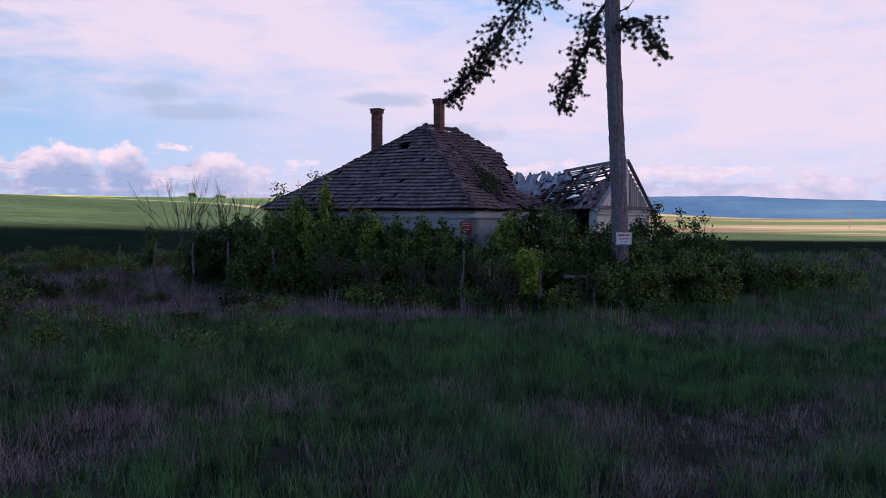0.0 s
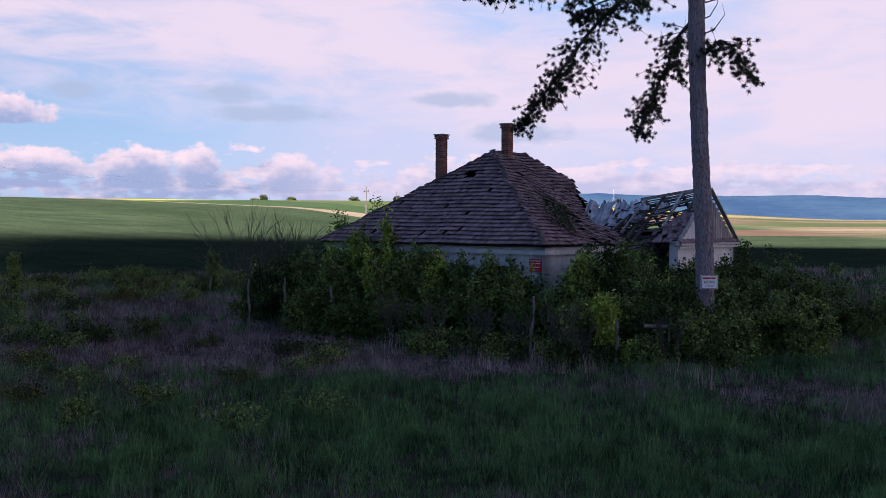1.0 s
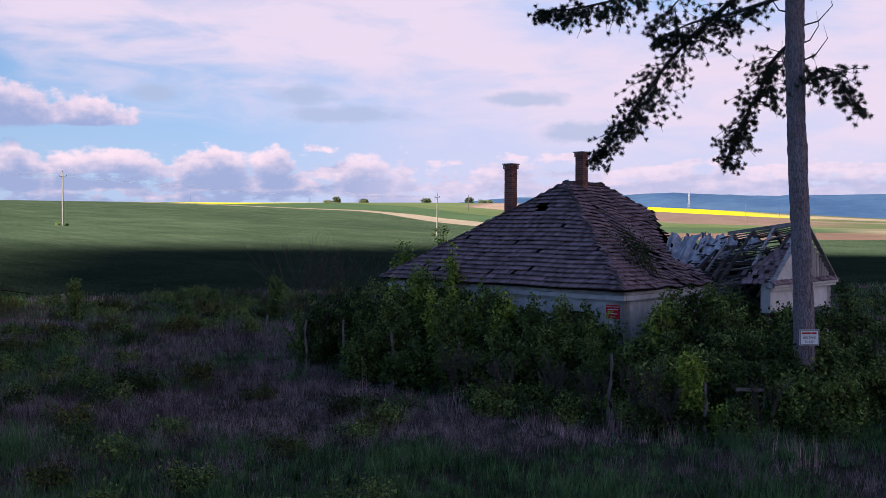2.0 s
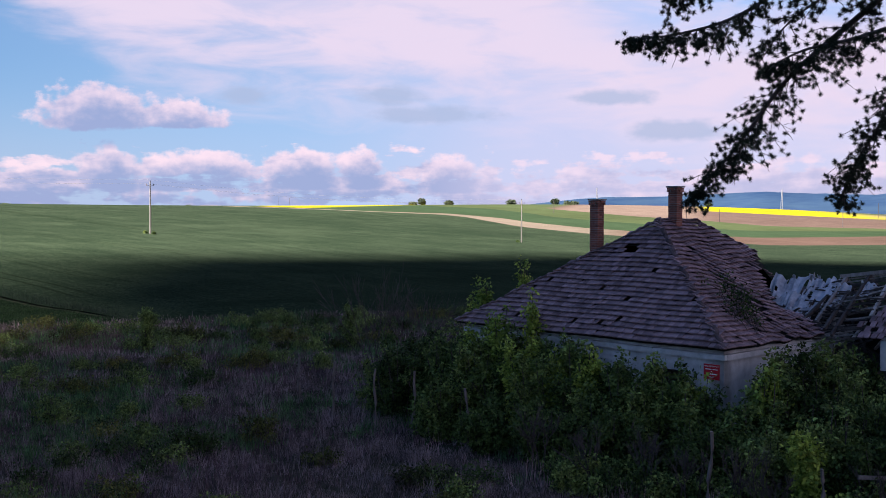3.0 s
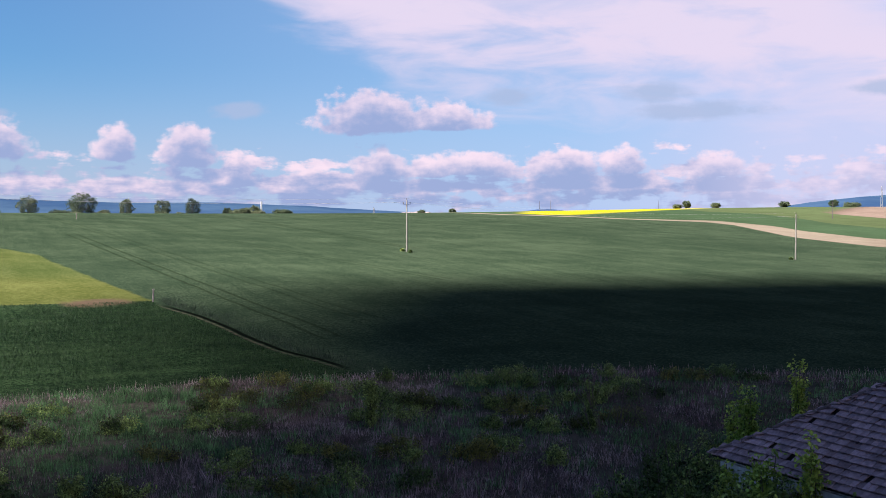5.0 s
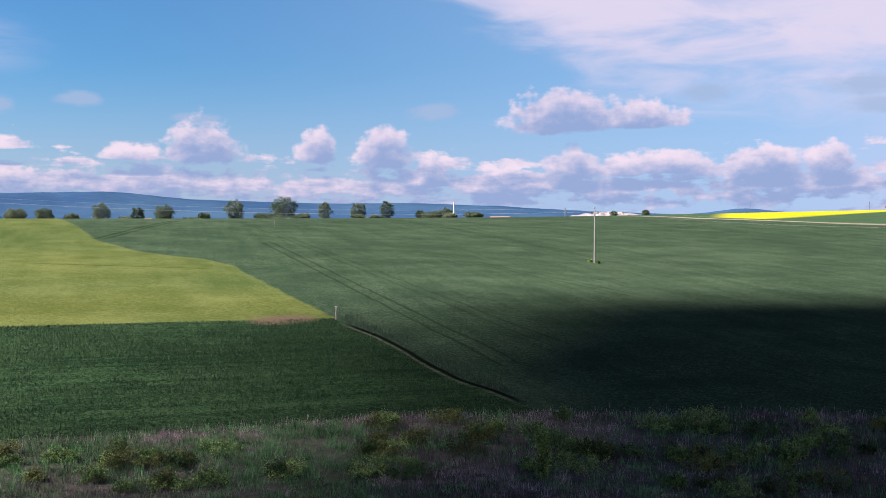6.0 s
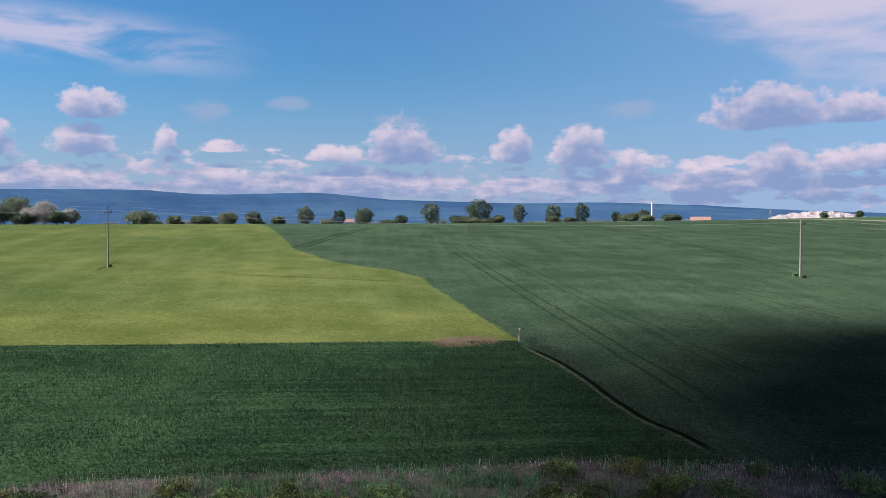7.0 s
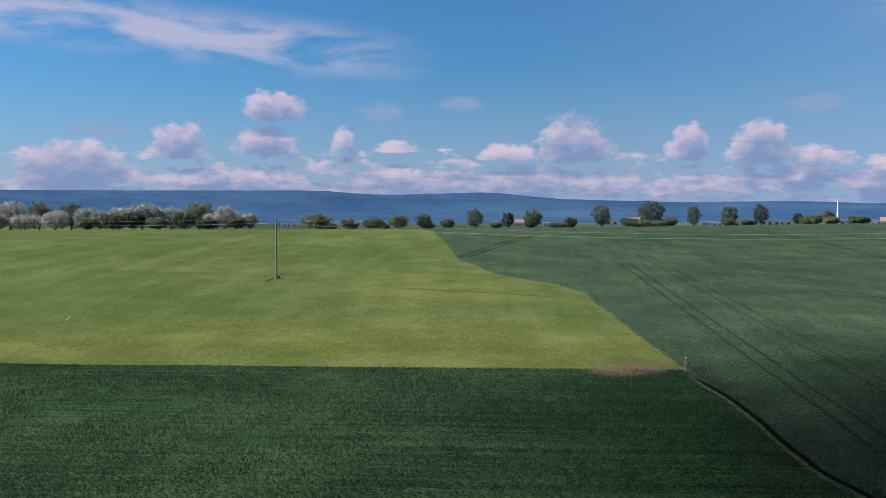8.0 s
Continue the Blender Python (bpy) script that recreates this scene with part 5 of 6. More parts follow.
SIDE = [
    (1.9, 35.4, 0.9, 2.7, 0), (2.7, 36.0, 0.9, 3.5, 0), (3.6, 36.6, 1.0, 3.3, 0), (4.5, 36.0, 1.0, 3.1, 0), (5.2, 37.2, 1.1, 3.2, 0), (3.7, 32.4, 0.22, 0.9, 1), (3.0, 38.5, 0.75, 3.75, 0), (4.1, 39.7, 0.8, 3.8, 0), (4.95, 40.9, 0.8, 3.5, 0),
    (4.6, 33.4, 1.0, 2.4, 0), (6.8, 33.8, 1.0, 2.1, 0), (7.3, 35.4, 1.1, 3.2, 0), (7.9, 36.8, 1.2, 4.2, 0), (8.9, 37.4, 1.1, 4.1, 0), (10.0, 38.2, 1.1, 3.4, 0),
    (9.3, 35.6, 1.1, 2.3, 0), (7.0, 38.6, 1.1, 3.7, 0),
]
REAR = [
    (3.9, 34.6, 0.9, 2.7, 0), (5.6, 34.4, 0.9, 2.5, 0), (5.9, 36.0, 1.0, 3.0, 0), (4.3, 38.0, 1.0, 3.2, 0), (6.4, 39.3, 1.0, 2.9, 0), (2.2, 33.8, 0.9, 2.0, 0), (12.6, 41.5, 1.4, 2.0, 0),
    (15.0, 43.5, 1.5, 1.8, 0), (17.5, 45.5, 1.5, 1.5, 0), (-8.9, 46.0, 1.0, 3.2, 0), (-9.2, 48.6, 1.1, 3.2, 0), (-8.2, 50.4, 1.0, 3.0, 0), (5.2, 33.2, 0.8, 1.9, 0),
]
for i, (bx, by, br, bh, kind) in enumerate(FRONT + SIDE + REAR):
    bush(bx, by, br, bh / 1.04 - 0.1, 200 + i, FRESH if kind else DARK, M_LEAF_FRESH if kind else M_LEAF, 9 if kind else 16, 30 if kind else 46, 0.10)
for i, (bx, by, bh) in enumerate(((-4.6, 41.2, 4.95), (-5.75, 41.3, 4.75), (-7.6, 48.6, 5.2), (-8.4, 50.0, 4.7), (-6.2, 50.6, 5.6), (-2.6, 38.9, 3.5), (-4.9, 40.0, 3.6), (-3.6, 39.6, 3.3), (-7.0, 42.4, 3.7), (2.3, 36.3, 3.5), (0.6, 37.2, 3.1), (3.0, 32.9, 2.4))):
    bush(bx, by, 0.30, bh - 0.25, 300 + i, SLIM, M_LEAF_FRESH, 5, 26, 0.12, "sapling", "young tree", "slim young trees", 0.1, 0.7)
# dark undergrowth at the feet of the bushes
for i in range(26):
    u = i / 25
    bx, by = -3.0 + 9.8 * u + 0.5 * math.sin(i * 2.3), 35.3 - 2.6 * math.sin(u * 2.2) + 0.55 * math.sin(i * 5.1)
    bush(bx, by, 0.55 + 0.2 * math.sin(i * 1.7), 0.85 + 0.3 * math.sin(i * 3.1), 360 + i, "low dark undergrowth at the feet of the bushes", M_LEAF, 10, 22, 0.085, "undergrowth", "bush", "undergrowth by the fence", 0.05)
# dark shoots that stand up against the plaster
for i, (bx, by, bh) in enumerate(((2.55, 37.5, 3.6), (2.95, 37.9, 3.8), (2.2, 36.9, 3.2), (3.5, 38.4, 3.7), (4.3, 39.2, 3.8), (5.0, 40.0, 3.6), (0.7, 36.9, 2.7), (0.1, 37.5, 3.3), (-0.6, 37.9, 3.5), (-1.0, 38.1, 2.9), (-1.6, 38.5, 3.4), (-2.2, 38.9, 3.0), (-2.9, 39.4, 3.5), (-3.5, 39.8, 3.6), (-4.2, 40.3, 3.5), (-5.2, 41.0, 3.7), (-6.1, 41.6, 3.6), (5.9, 41.2, 3.3), (6.6, 40.2, 3.0), (7.4, 39.6, 2.9))):
    bush(bx, by, 0.34, bh - 0.2, 330 + i, "slim dark shoots growing up against the house wall", M_LEAF, 7, 24, 0.12, "sapling", "young tree", "slim young trees", 0.05, 0.6)
bush(-26.9, 56.2, 0.32, 2.7, 310, SLIM, M_LEAF, 4, 24, 0.11, "sapling", "young tree", "slim young trees", 0.2, 0.6)
bush(-17.0, 60.0, 0.35, 2.6, 311, SLIM, M_LEAF, 4, 22, 0.11, "sapling", "young tree", "slim young trees", 0.2, 0.6)

# low scrub over the rough ground to the west
scrub = random.Random(21)
for i in range(165):
    for _ in range(40):
        sx, sy = scrub.uniform(-56, -11), scrub.uniform(24, 84)
        if sy < edge_y(sx) - 1.5 and (sy > 36 or sx < -18) and math.hypot(sx + 3, sy - 43) > 11 and noise.noise((sx * 0.12, sy * 0.12, 40.0)) > -0.12:
            break
    olive = scrub.random() < (0.45 if sx < -34 else 0.22)
    bush(sx, sy, scrub.uniform(0.35, 1.3), scrub.uniform(0.3, 0.95), 400 + i, "low yellowish bramble scrub in rough grass" if olive else "low dark bramble scrub in rough grass", M_SCRUB if olive else M_LEAF, 8, 22, 0.085, "scrub", "bush", "low scrub", 0.05)
for i in range(36):
    sx, sy = scrub.uniform(-22, -4), scrub.uniform(23, 36)
    bush(sx, sy, scrub.uniform(0.35, 0.9), scrub.uniform(0.25, 0.6), 640 + i, "low dark bramble scrub in rough grass", M_SCRUB if i % 4 == 0 else M_LEAF, 8, 15, 0.075, "scrub", "bush", "low scrub", 0.05)
for i in range(26):
    sx, sy = scrub.uniform(12, 60), scrub.uniform(34, 100)
    bush(sx, sy, scrub.uniform(0.6, 1.4), scrub.uniform(0.5, 1.3), 560 + i, "low bramble scrub in rough grass", M_LEAF, 8, 12, 0.12, "scrub", "bush", "low scrub", 0.05)


def bare_shrub(x, y, high, seed):
    r = random.Random(seed)
    bm = bmesh.new()

    def grow(p, way, ln, rad, depth):
        q = p + way * ln
        add_tube(bm, [p, (p + q) / 2 + Vector((r.gauss(0, 0.03), r.gauss(0, 0.03), 0)), q], [rad, rad * 0.8, rad * 0.55], 4, False)
        if depth:
            for _ in range(3 if depth > 1 else 4):
                w = (way + Vector((r.gauss(0, 0.30), r.gauss(0, 0.30), r.gauss(0.1, 0.15)))).normalized()
                grow(p + way * ln * r.uniform(0.55, 1.0), w, ln * r.uniform(0.5, 0.8), rad * 0.62, depth - 1)

    for _ in range(4):
        grow(Vector((r.gauss(0, 0.15), r.gauss(0, 0.15), -0.05)), Vector((r.gauss(0, 0.22), r.gauss(0, 0.22), 1)).normalized(), high * 0.55, 0.024, 3)
    ob = mesh_object("bare_shrub", bm, M_TWIG)
    ob.matrix_basis = pose(x, y, float(land(x, y)))
    tagged(ob, "bare grey shrub without leaves", "shrub", "bare shrubs")


for i, (bx, by, bh) in enumerate(((-11.4, 46.8, 4.4), (-9.6, 46.2, 4.4), (1.4, 32.6, 1.7), (-2.2, 34.4, 1.5), (0.2, 33.4, 1.4), (-0.9, 34.3, 1.6), (2.2, 32.2, 1.3), (4.6, 32.4, 1.4), (-4.0, 36.0, 1.6), (-13.0, 57.0, 3.0))):
    bare_shrub(bx, by, bh, 600 + i)


def creeper():
    """A straggling plant that grows over the roof's right slope."""
    r = random.Random(31)
    bm = bmesh.new()
    tips = []
    for _ in range(16):
        x, y = 4.3 + r.uniform(-0.3, 0.5), 2.2 + r.uniform(-0.3, 0.6)
        line = []
        for k in range(7):
            line.append(Vector((x, y, roof_z(min(x, HALF), max(y, 0)) + 0.06 + 0.10 * k * r.uniform(0.4, 1.0))))
            x, y = x - r.uniform(0.02, 0.3), y + r.uniform(-0.12, 0.3)
        add_tube(bm, line, [0.014 - 0.0015 * k for k in range(7)], 4, False)
        tips += [p + Vector((r.gauss(0, 0.08), r.gauss(0, 0.08), r.gauss(0.03, 0.06))) for p in line[1:]]
    ob = mesh_object("creeper", bm, M_TWIG)
    ob.matrix_basis = HOUSE
    tagged(ob, "straggling creeper growing over the tiled roof", "climbing plant")
    tagged(soup("leaves", leaves([tuple(p) for p in tips], 9, 0.10, 0.09, 77), 4, M_LEAF, ob), kind="stuff")


creeper()


# ---- fence ----
def fence_post(x, y, high, lean, seed):
    r = random.Random(seed)
    bm = bmesh.new()
    line = [Vector((0.03 * math.sin(k * 1.7 + seed), 0.03 * math.cos(k * 1.3 + seed), -0.25 + (high + 0.25) * k / 6)) for k in range(7)]
    add_tube(bm, line, [0.065 - 0.004 * k + r.uniform(-0.005, 0.005) for k in range(7)], 7)
    ob = mesh_object("fence_post", bm, M_POST)
    ob.matrix_basis = pose(x, y, float(land(x, y)), lean[0], lean[1], 0)
    tagged(ob, "crooked grey wooden fence post", "post", "old fence posts")


for i, (px, py, ph, lean) in enumerate(((0.68, 32.9, 2.1, (0, 3)), (-6.26, 38.5, 1.95, (1, -2)), (-8.45, 40.2, 2.15, (0, 2)), (-9.96, 40.9, 2.05, (0, 0)), (-11.85, 42.0, 2.1, (1, 2)), (-14.2, 44.9, 1.9, (0, 0)), (4.75, 33.7, 1.8, (0, 6)), (3.2, 32.3, 1.5, (2, 0)))):
    fence_post(px, py, ph, lean, i)
bm = bmesh.new()
add_beam(bm, (4.0, 32.46, 1.31), (4.75, 32.65, 1.28), 0.04, 0.09)
tagged(mesh_object("fence_rail", bm, M_POST), "loose grey plank on the old fence", "plank")
bm = bmesh.new()
add_tube(bm, [(4.75, 32.65, -0.2), (4.75, 32.66, 0.7), (4.77, 32.65, 1.36)], [0.045, 0.042, 0.035], 7)
tagged(mesh_object("fence_post", bm, M_POST), "crooked grey wooden fence post", "post", "old fence posts")

# ---- grass ----
# dead patches: place, reach, strength; a negative one is lush
DRY_SPOTS = [(-5.6, 34.0, 4.2, 0.62), (-1.5, 31.0, 2.4, 0.38), (0.3, 21.0, 1.6, 0.30), (-5.8, 12.5, 2.2, 0.40), (9.5, 26.0, 3.0, 0.30), (3.2, 14.0, 1.3, 0.25), (-13.0, 33.0, 4.0, 0.25), (16.0, 33.0, 5.0, 0.30),
             (-18.0, 44.0, 9.0, 0.25), (-42.0, 48.0, 9.0, -0.30), (-21.0, 40.0, 2.5, -0.40), (-2.5, 26.5, 3.0, -0.30), (4.0, 20.0, 4.0, -0.20), (-28.0, 34.0, 5.0, -0.15)]


def dry_spots(x, y):
    return sum(k * math.exp(-((x - a) ** 2 + (y - b) ** 2) / (r * r)) for a, b, r, k in DRY_SPOTS)


def patch_field(x, y):
    """Where the grass is dead (towards 1) or green (towards 0)."""
    out = np.empty(len(x))
    for i in range(len(x)):
        out[i] = dry_spots(x[i], y[i]) + 0.46 + 0.55 * noise.noise((x[i] * 0.16, y[i] * 0.16, 3.0)) + 0.35 * noise.noise((x[i] * 0.55, y[i] * 0.55, 8.0))
    return out


def blades(x, y, high, wide, seed, lean=0.35):
    """Thin leaning blades with three corners each."""
    g = np.random.default_rng(seed)
    n = len(x)
    z = land(x, y) - 0.02
    a = g.uniform(0, math.tau, n)
    side = np.stack([np.cos(a), np.sin(a), np.zeros(n)], -1)
    b = g.uniform(0, math.tau, n)
    out = np.stack([np.cos(b), np.sin(b), np.zeros(n)], -1) * (high * lean * g.uniform(0.2, 1.3, n))[:, None]
    base = np.stack([x, y, z], -1)
    up = np.array([0, 0, 1.0])
    w = wide[:, None]
    return np.stack([base - side * w, base + side * w, base + out + up * high[:, None]], 1)


def sow(count, x0, x1, y0, y1, seed, keep):
    g = np.random.default_rng(seed)
    x, y = g.uniform(x0, x1, count) + g.normal(0, 2.2, count), g.uniform(y0, y1, count) + g.normal(0, 2.2, count)
    k = keep(x, y)
    return x[k], y[k]


def off_house(x, y):
    dx, dy = x + 2.84, y - 40.2
    u, v = dx * 0.823 - dy * 0.568, dx * 0.568 + dy * 0.823
    return ~((u > -4.9) & (u < 7.4) & (v > 0.2) & (v < 10.9))


def rough_area(x, y):
    return (y < edge_y(x)) & (x > -61) & off_house(x, y)


def meadow():
    zones = [
        # count, x from, x to, y from, y to, height, half width, clumping
        (240000, -17, 17, 5, 24, 0.36, 0.0080, 0.07), (170000, -26, 24, 24, 44, 0.42, 0.0100, 0.09), (140000, -61, -8, 22, 60, 0.38, 0.0120, 0.16),
        (105000, -50, 10, 44, 90, 0.45, 0.017, 0.20), (30000, 10, 60, 44, 104, 0.5, 0.03, 0.25), (20000, 20, 70, 20, 60, 0.5, 0.02, 0.2), (16000, 20, 150, 60, 135, 0.6, 0.04, 0.3),
        (110000, -22, 20, 5, 40, 0.16, 0.006, 0.20), (22000, -60, 70, -45, -1, 0.42, 0.02, 0.25), (14000, -60, -17, 3, 26, 0.40, 0.012, 0.2), (12000, 17, 70, 2, 26, 0.42, 0.012, 0.2),
    ]
    green, dry = [], []
    for zi, (count, x0, x1, y0, y1, h, w, cl) in enumerate(zones):
        g = np.random.default_rng(50 + zi)
        cx, cy = sow(count // 9, x0, x1, y0, y1, 60 + zi, rough_area)
        gaps = np.array([noise.noise((a * 0.8, b * 0.8, 21.0)) for a, b in zip(cx, cy)]) + g.normal(0, 0.12, len(cx))
        cx, cy = cx[gaps > -0.24], cy[gaps > -0.24]
        dead = patch_field(cx, cy) + g.normal(0, 0.13, len(cx)) + (0.10 if 2 <= zi < 7 else 0.0)
        for which in (0, 1):
            sel = (dead > (0.62 if zi == 0 else 0.58)) == bool(which)
            n = 9 if which == 0 else 8
            px, py = np.repeat(cx[sel], n), np.repeat(cy[sel], n)
            size = np.repeat(g.uniform(0.7, 1.15, sel.sum()), n)
            px, py = px + g.normal(0, cl, len(px)), py + g.normal(0, cl, len(py))
            mound = np.repeat(0.40 + 1.25 * step(patch_field(cx[sel] * 2.3 + 50, cy[sel] * 2.3)), n)
            hh = h * mound * size * g.uniform(0.6, 1.2, len(px)) * (1.0 if which == 0 else 0.85)
            ww = w * g.uniform(0.7, 1.3, len(px)) * (1.15 if which == 0 else 0.75)
            (dry if which else green).append(blades(px, py, hh, ww, 70 + zi * 2 + which, 0.42 if which == 0 else 0.5))
    # fuller tufts that stand out of the sward
    g = np.random.default_rng(140)
    for count, x0, x1, y0, y1, n, h, w, which in ((1700, -14, 14, 7, 24, 40, 0.48, 0.0075, 0), (1700, -24, 22, 22, 42, 34, 0.54, 0.0095, 0), (900, -14, 14, 7, 24, 30, 0.50, 0.0048, 1), (1500, -40, 20, 22, 50, 26, 0.62, 0.0062, 1)):
        cx, cy = sow(count, x0, x1, y0, y1, 141 + count + which, rough_area)
        dead = patch_field(cx, cy) + g.normal(0, 0.12, len(cx))
        sel = (dead > 0.52) == bool(which)
        px, py = np.repeat(cx[sel], n), np.repeat(cy[sel], n)
        size = np.repeat(g.uniform(0.55, 1.25, sel.sum()), n)
        a, q = g.uniform(0, math.tau, len(px)), np.abs(g.normal(0, 0.13, len(px))) * size
        hh = h * size * g.uniform(0.55, 1.1, len(px)) * np.exp(-(q / 0.32) ** 2)
        (dry if which else green).append(blades(px + np.cos(a) * q, py + np.sin(a) * q, hh, w * g.uniform(0.7, 1.3, len(px)), 150 + count + which, 0.5))
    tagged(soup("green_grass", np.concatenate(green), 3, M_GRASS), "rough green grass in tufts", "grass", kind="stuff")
    tagged(soup("dry_grass", np.concatenate(dry), 3, M_DRY), "dead pinkish-brown grass and weeds", "grass", kind="stuff")
    # tall dead stalks
    x, y = sow(3000, -30, 30, 8, 46, 90, rough_area)
    g = np.random.default_rng(91)
    keep = patch_field(x, y) + g.normal(0, 0.15, len(x)) > 0.5
    x, y = x[keep], y[keep]
    tagged(soup("dead_stalks", blades(x, y, g.uniform(0.3, 0.8, len(x)), np.full(len(x), 0.0045), 92, 0.3), 3, M_STEM), "tall dead weed stalks", "weeds", kind="stuff")
    # pale reeds in clumps along the old fence
    cx = g.uniform(-7.5, 5.5, 26)
    cy = 32.0 - 0.62 * (cx - 1.0) + g.normal(0, 0.45, 26)
    n = g.integers(7, 24, 26)
    x, y = np.repeat(cx, n) + g.normal(0, 0.14, n.sum()), np.repeat(cy, n) + g.normal(0, 0.14, n.sum())
    tagged(soup("reed_clump", blades(x, y, np.repeat(g.uniform(0.5, 1.15, 26), n) * g.uniform(0.6, 1.15, n.sum()), np.full(n.sum(), 0.0065), 93, 0.22), 3, M_DRY), "pale dry reeds along the old fence", "weeds", kind="stuff")
    # stands of dead purple-brown weeds to the west, in drifts
    x, y = sow(16000, -58, -7, 24, 84, 95, rough_area)
    drift = np.array([noise.noise((a * 0.11, b * 0.11, 60.0)) + 0.5 * noise.noise((a * 0.4, b * 0.4, 61.0)) for a, b in zip(x, y)])
    x, y, drift = x[drift > -0.02], y[drift > -0.02], drift[drift > -0.02]
    px, py, pd = np.repeat(x, 7), np.repeat(y, 7), np.repeat(drift, 7)
    px, py = px + g.normal(0, 0.16, len(px)), py + g.normal(0, 0.16, len(px))
    tagged(soup("dead_weeds", blades(px, py, (0.30 + 0.5 * np.minimum(pd, 0.6)) * g.uniform(0.5, 1.4, len(px)), g.uniform(0.006, 0.014, len(px)), 96, 0.45), 3, M_WEED), "drifts of dead purple-brown weeds", "weeds", kind="stuff")
    # a fringe of dry grass at the field's edge
    x = g.uniform(-61, 30, 5000)
    y = edge_y(x) + g.normal(-1.0, 1.3, len(x))
    tagged(soup("edge_grass", blades(x, y, g.uniform(0.15, 0.5, len(x)), np.full(len(x), 0.012), 94, 0.3), 3, M_DRY), "dry grass along the field edge", "grass", kind="stuff")


meadow()



# ---- the crops nearest the rough ground ----
def crop_stand(name, label, mat, count, x0, x1, y0, y1, keep, high, wide, row, ang, seed):
    """Blades drilled in rows, with thin places."""
    g = np.random.default_rng(seed)
    c, sn = math.cos(radians(ang)), math.sin(radians(ang))
    x, y = g.uniform(x0, x1, count), g.uniform(y0, y1, count)
    u, v = x * c + y * sn, y * c - x * sn
    u = np.round(u / row) * row + g.normal(0, row * 0.16, count)
    x, y = u * c - v * sn, u * sn + v * c
    k = keep(x, y)
    x, y = x[k], y[k]
    lush = np.array([noise.noise((a * 0.10, b * 0.10, seed)) + 0.6 * noise.noise((a * 0.5, b * 0.5, seed)) for a, b in zip(x, y)])
    k = lush + g.normal(0, 0.25, len(x)) > -0.25
    x, y, lush = x[k], y[k], lush[k]
    tagged(soup(name, blades(x, y, high * (1 + 0.35 * lush) * g.uniform(0.6, 1.2, len(x)), wide * g.uniform(0.7, 1.3, len(x)), seed + 1, 0.5), 3, mat), label, "crop", kind="stuff")


def past_edge(x, y):
    """Metres past the straight edge between the two crops."""
    return -0.8515 * (x + 72) + 0.525 * (y - 89)


def ditch_line(x):
    return np.interp(x, *zip(*DITCH))


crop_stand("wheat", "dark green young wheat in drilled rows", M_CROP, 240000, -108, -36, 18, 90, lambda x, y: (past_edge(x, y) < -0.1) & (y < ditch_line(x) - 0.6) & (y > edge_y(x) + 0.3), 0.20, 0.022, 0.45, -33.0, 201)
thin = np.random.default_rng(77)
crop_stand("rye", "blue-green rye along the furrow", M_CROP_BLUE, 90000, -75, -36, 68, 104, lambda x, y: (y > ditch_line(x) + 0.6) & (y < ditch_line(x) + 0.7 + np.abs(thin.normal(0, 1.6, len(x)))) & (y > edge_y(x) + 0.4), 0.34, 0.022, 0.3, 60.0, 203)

# ---- power line ----
def power_pole(x, y, high, arm=True, turn=40.0):
    ob = thing("power_pole", (x, y, float(land(x, y))), "grey concrete power pole standing in the crop", "power pole", "power poles", turn=turn)
    bm = bmesh.new()
    add_tube(bm, [(0, 0, -0.5), (0, 0, high * 0.5), (0, 0, high)], [0.15, 0.125, 0.095], 8)
    part("pole", bm, M_CONCRETE if arm else M_WOODDARK, ob)
    if not arm:
        tagged(ob, "dark wooden pole far across the fields")
    if arm:
        bm = bmesh.new()
        add_box(bm, (1.3, 0.08, 0.08), (0, 0, high - 0.75), bevel=0.01)
        part("crossarm", bm, M_POST, ob)
        for sx, sz in ((-0.58, high - 0.70), (0.58, high - 0.70), (0, high)):
            bm = bmesh.new()
            add_tube(bm, [(sx, 0, sz), (sx, 0, sz + 0.1), (sx, 0, sz + 0.12), (sx, 0, sz + 0.3)], [0.03, 0.03, 0.07, 0.05], 6)
            part("insulator", bm, M_WOODDARK, ob)
    return ob


POLES = [(-232, 2, 9.2), (-155.0, 82.9, 9.2), (-87.3, 166.8, 9.0), (-30.2, 216, 8.7)]
for px, py, ph in POLES:
    power_pole(px, py, ph)
for px, py, ph in ((75, 489, 9.6), (118, 640, 9.0), (-52, 470, 7.2), (7, 491, 7.0), (21, 474, 5.5), (190, 470, 9.0), (-330, 830, 11), (-322, 836, 11), (-245, 900, 9)):
    power_pole(px, py, ph, False)


def wires():
    for (ax, ay, ah), (bx, by, bh) in zip(POLES, POLES[1:]):
        for off in (-0.62, 0.0, 0.62):
            a = Vector((ax + off * 0.77, ay + off * 0.64, float(land(ax, ay)) + ah - (0.4 if off else -0.28)))
            b = Vector((bx + off * 0.77, by + off * 0.64, float(land(bx, by)) + bh - (0.4 if off else -0.28)))
            line = [a.lerp(b, k / 14) - Vector((0, 0, 1.3 * (1 - (2 * k / 14 - 1) ** 2))) for k in range(15)]
            bm = bmesh.new()
            add_tube(bm, line, [0.007] * 15, 4)
            tagged(mesh_object("power_line", bm, M_MORTAR), "thin overhead wire between concrete poles", "wire", "overhead wires")


wires()


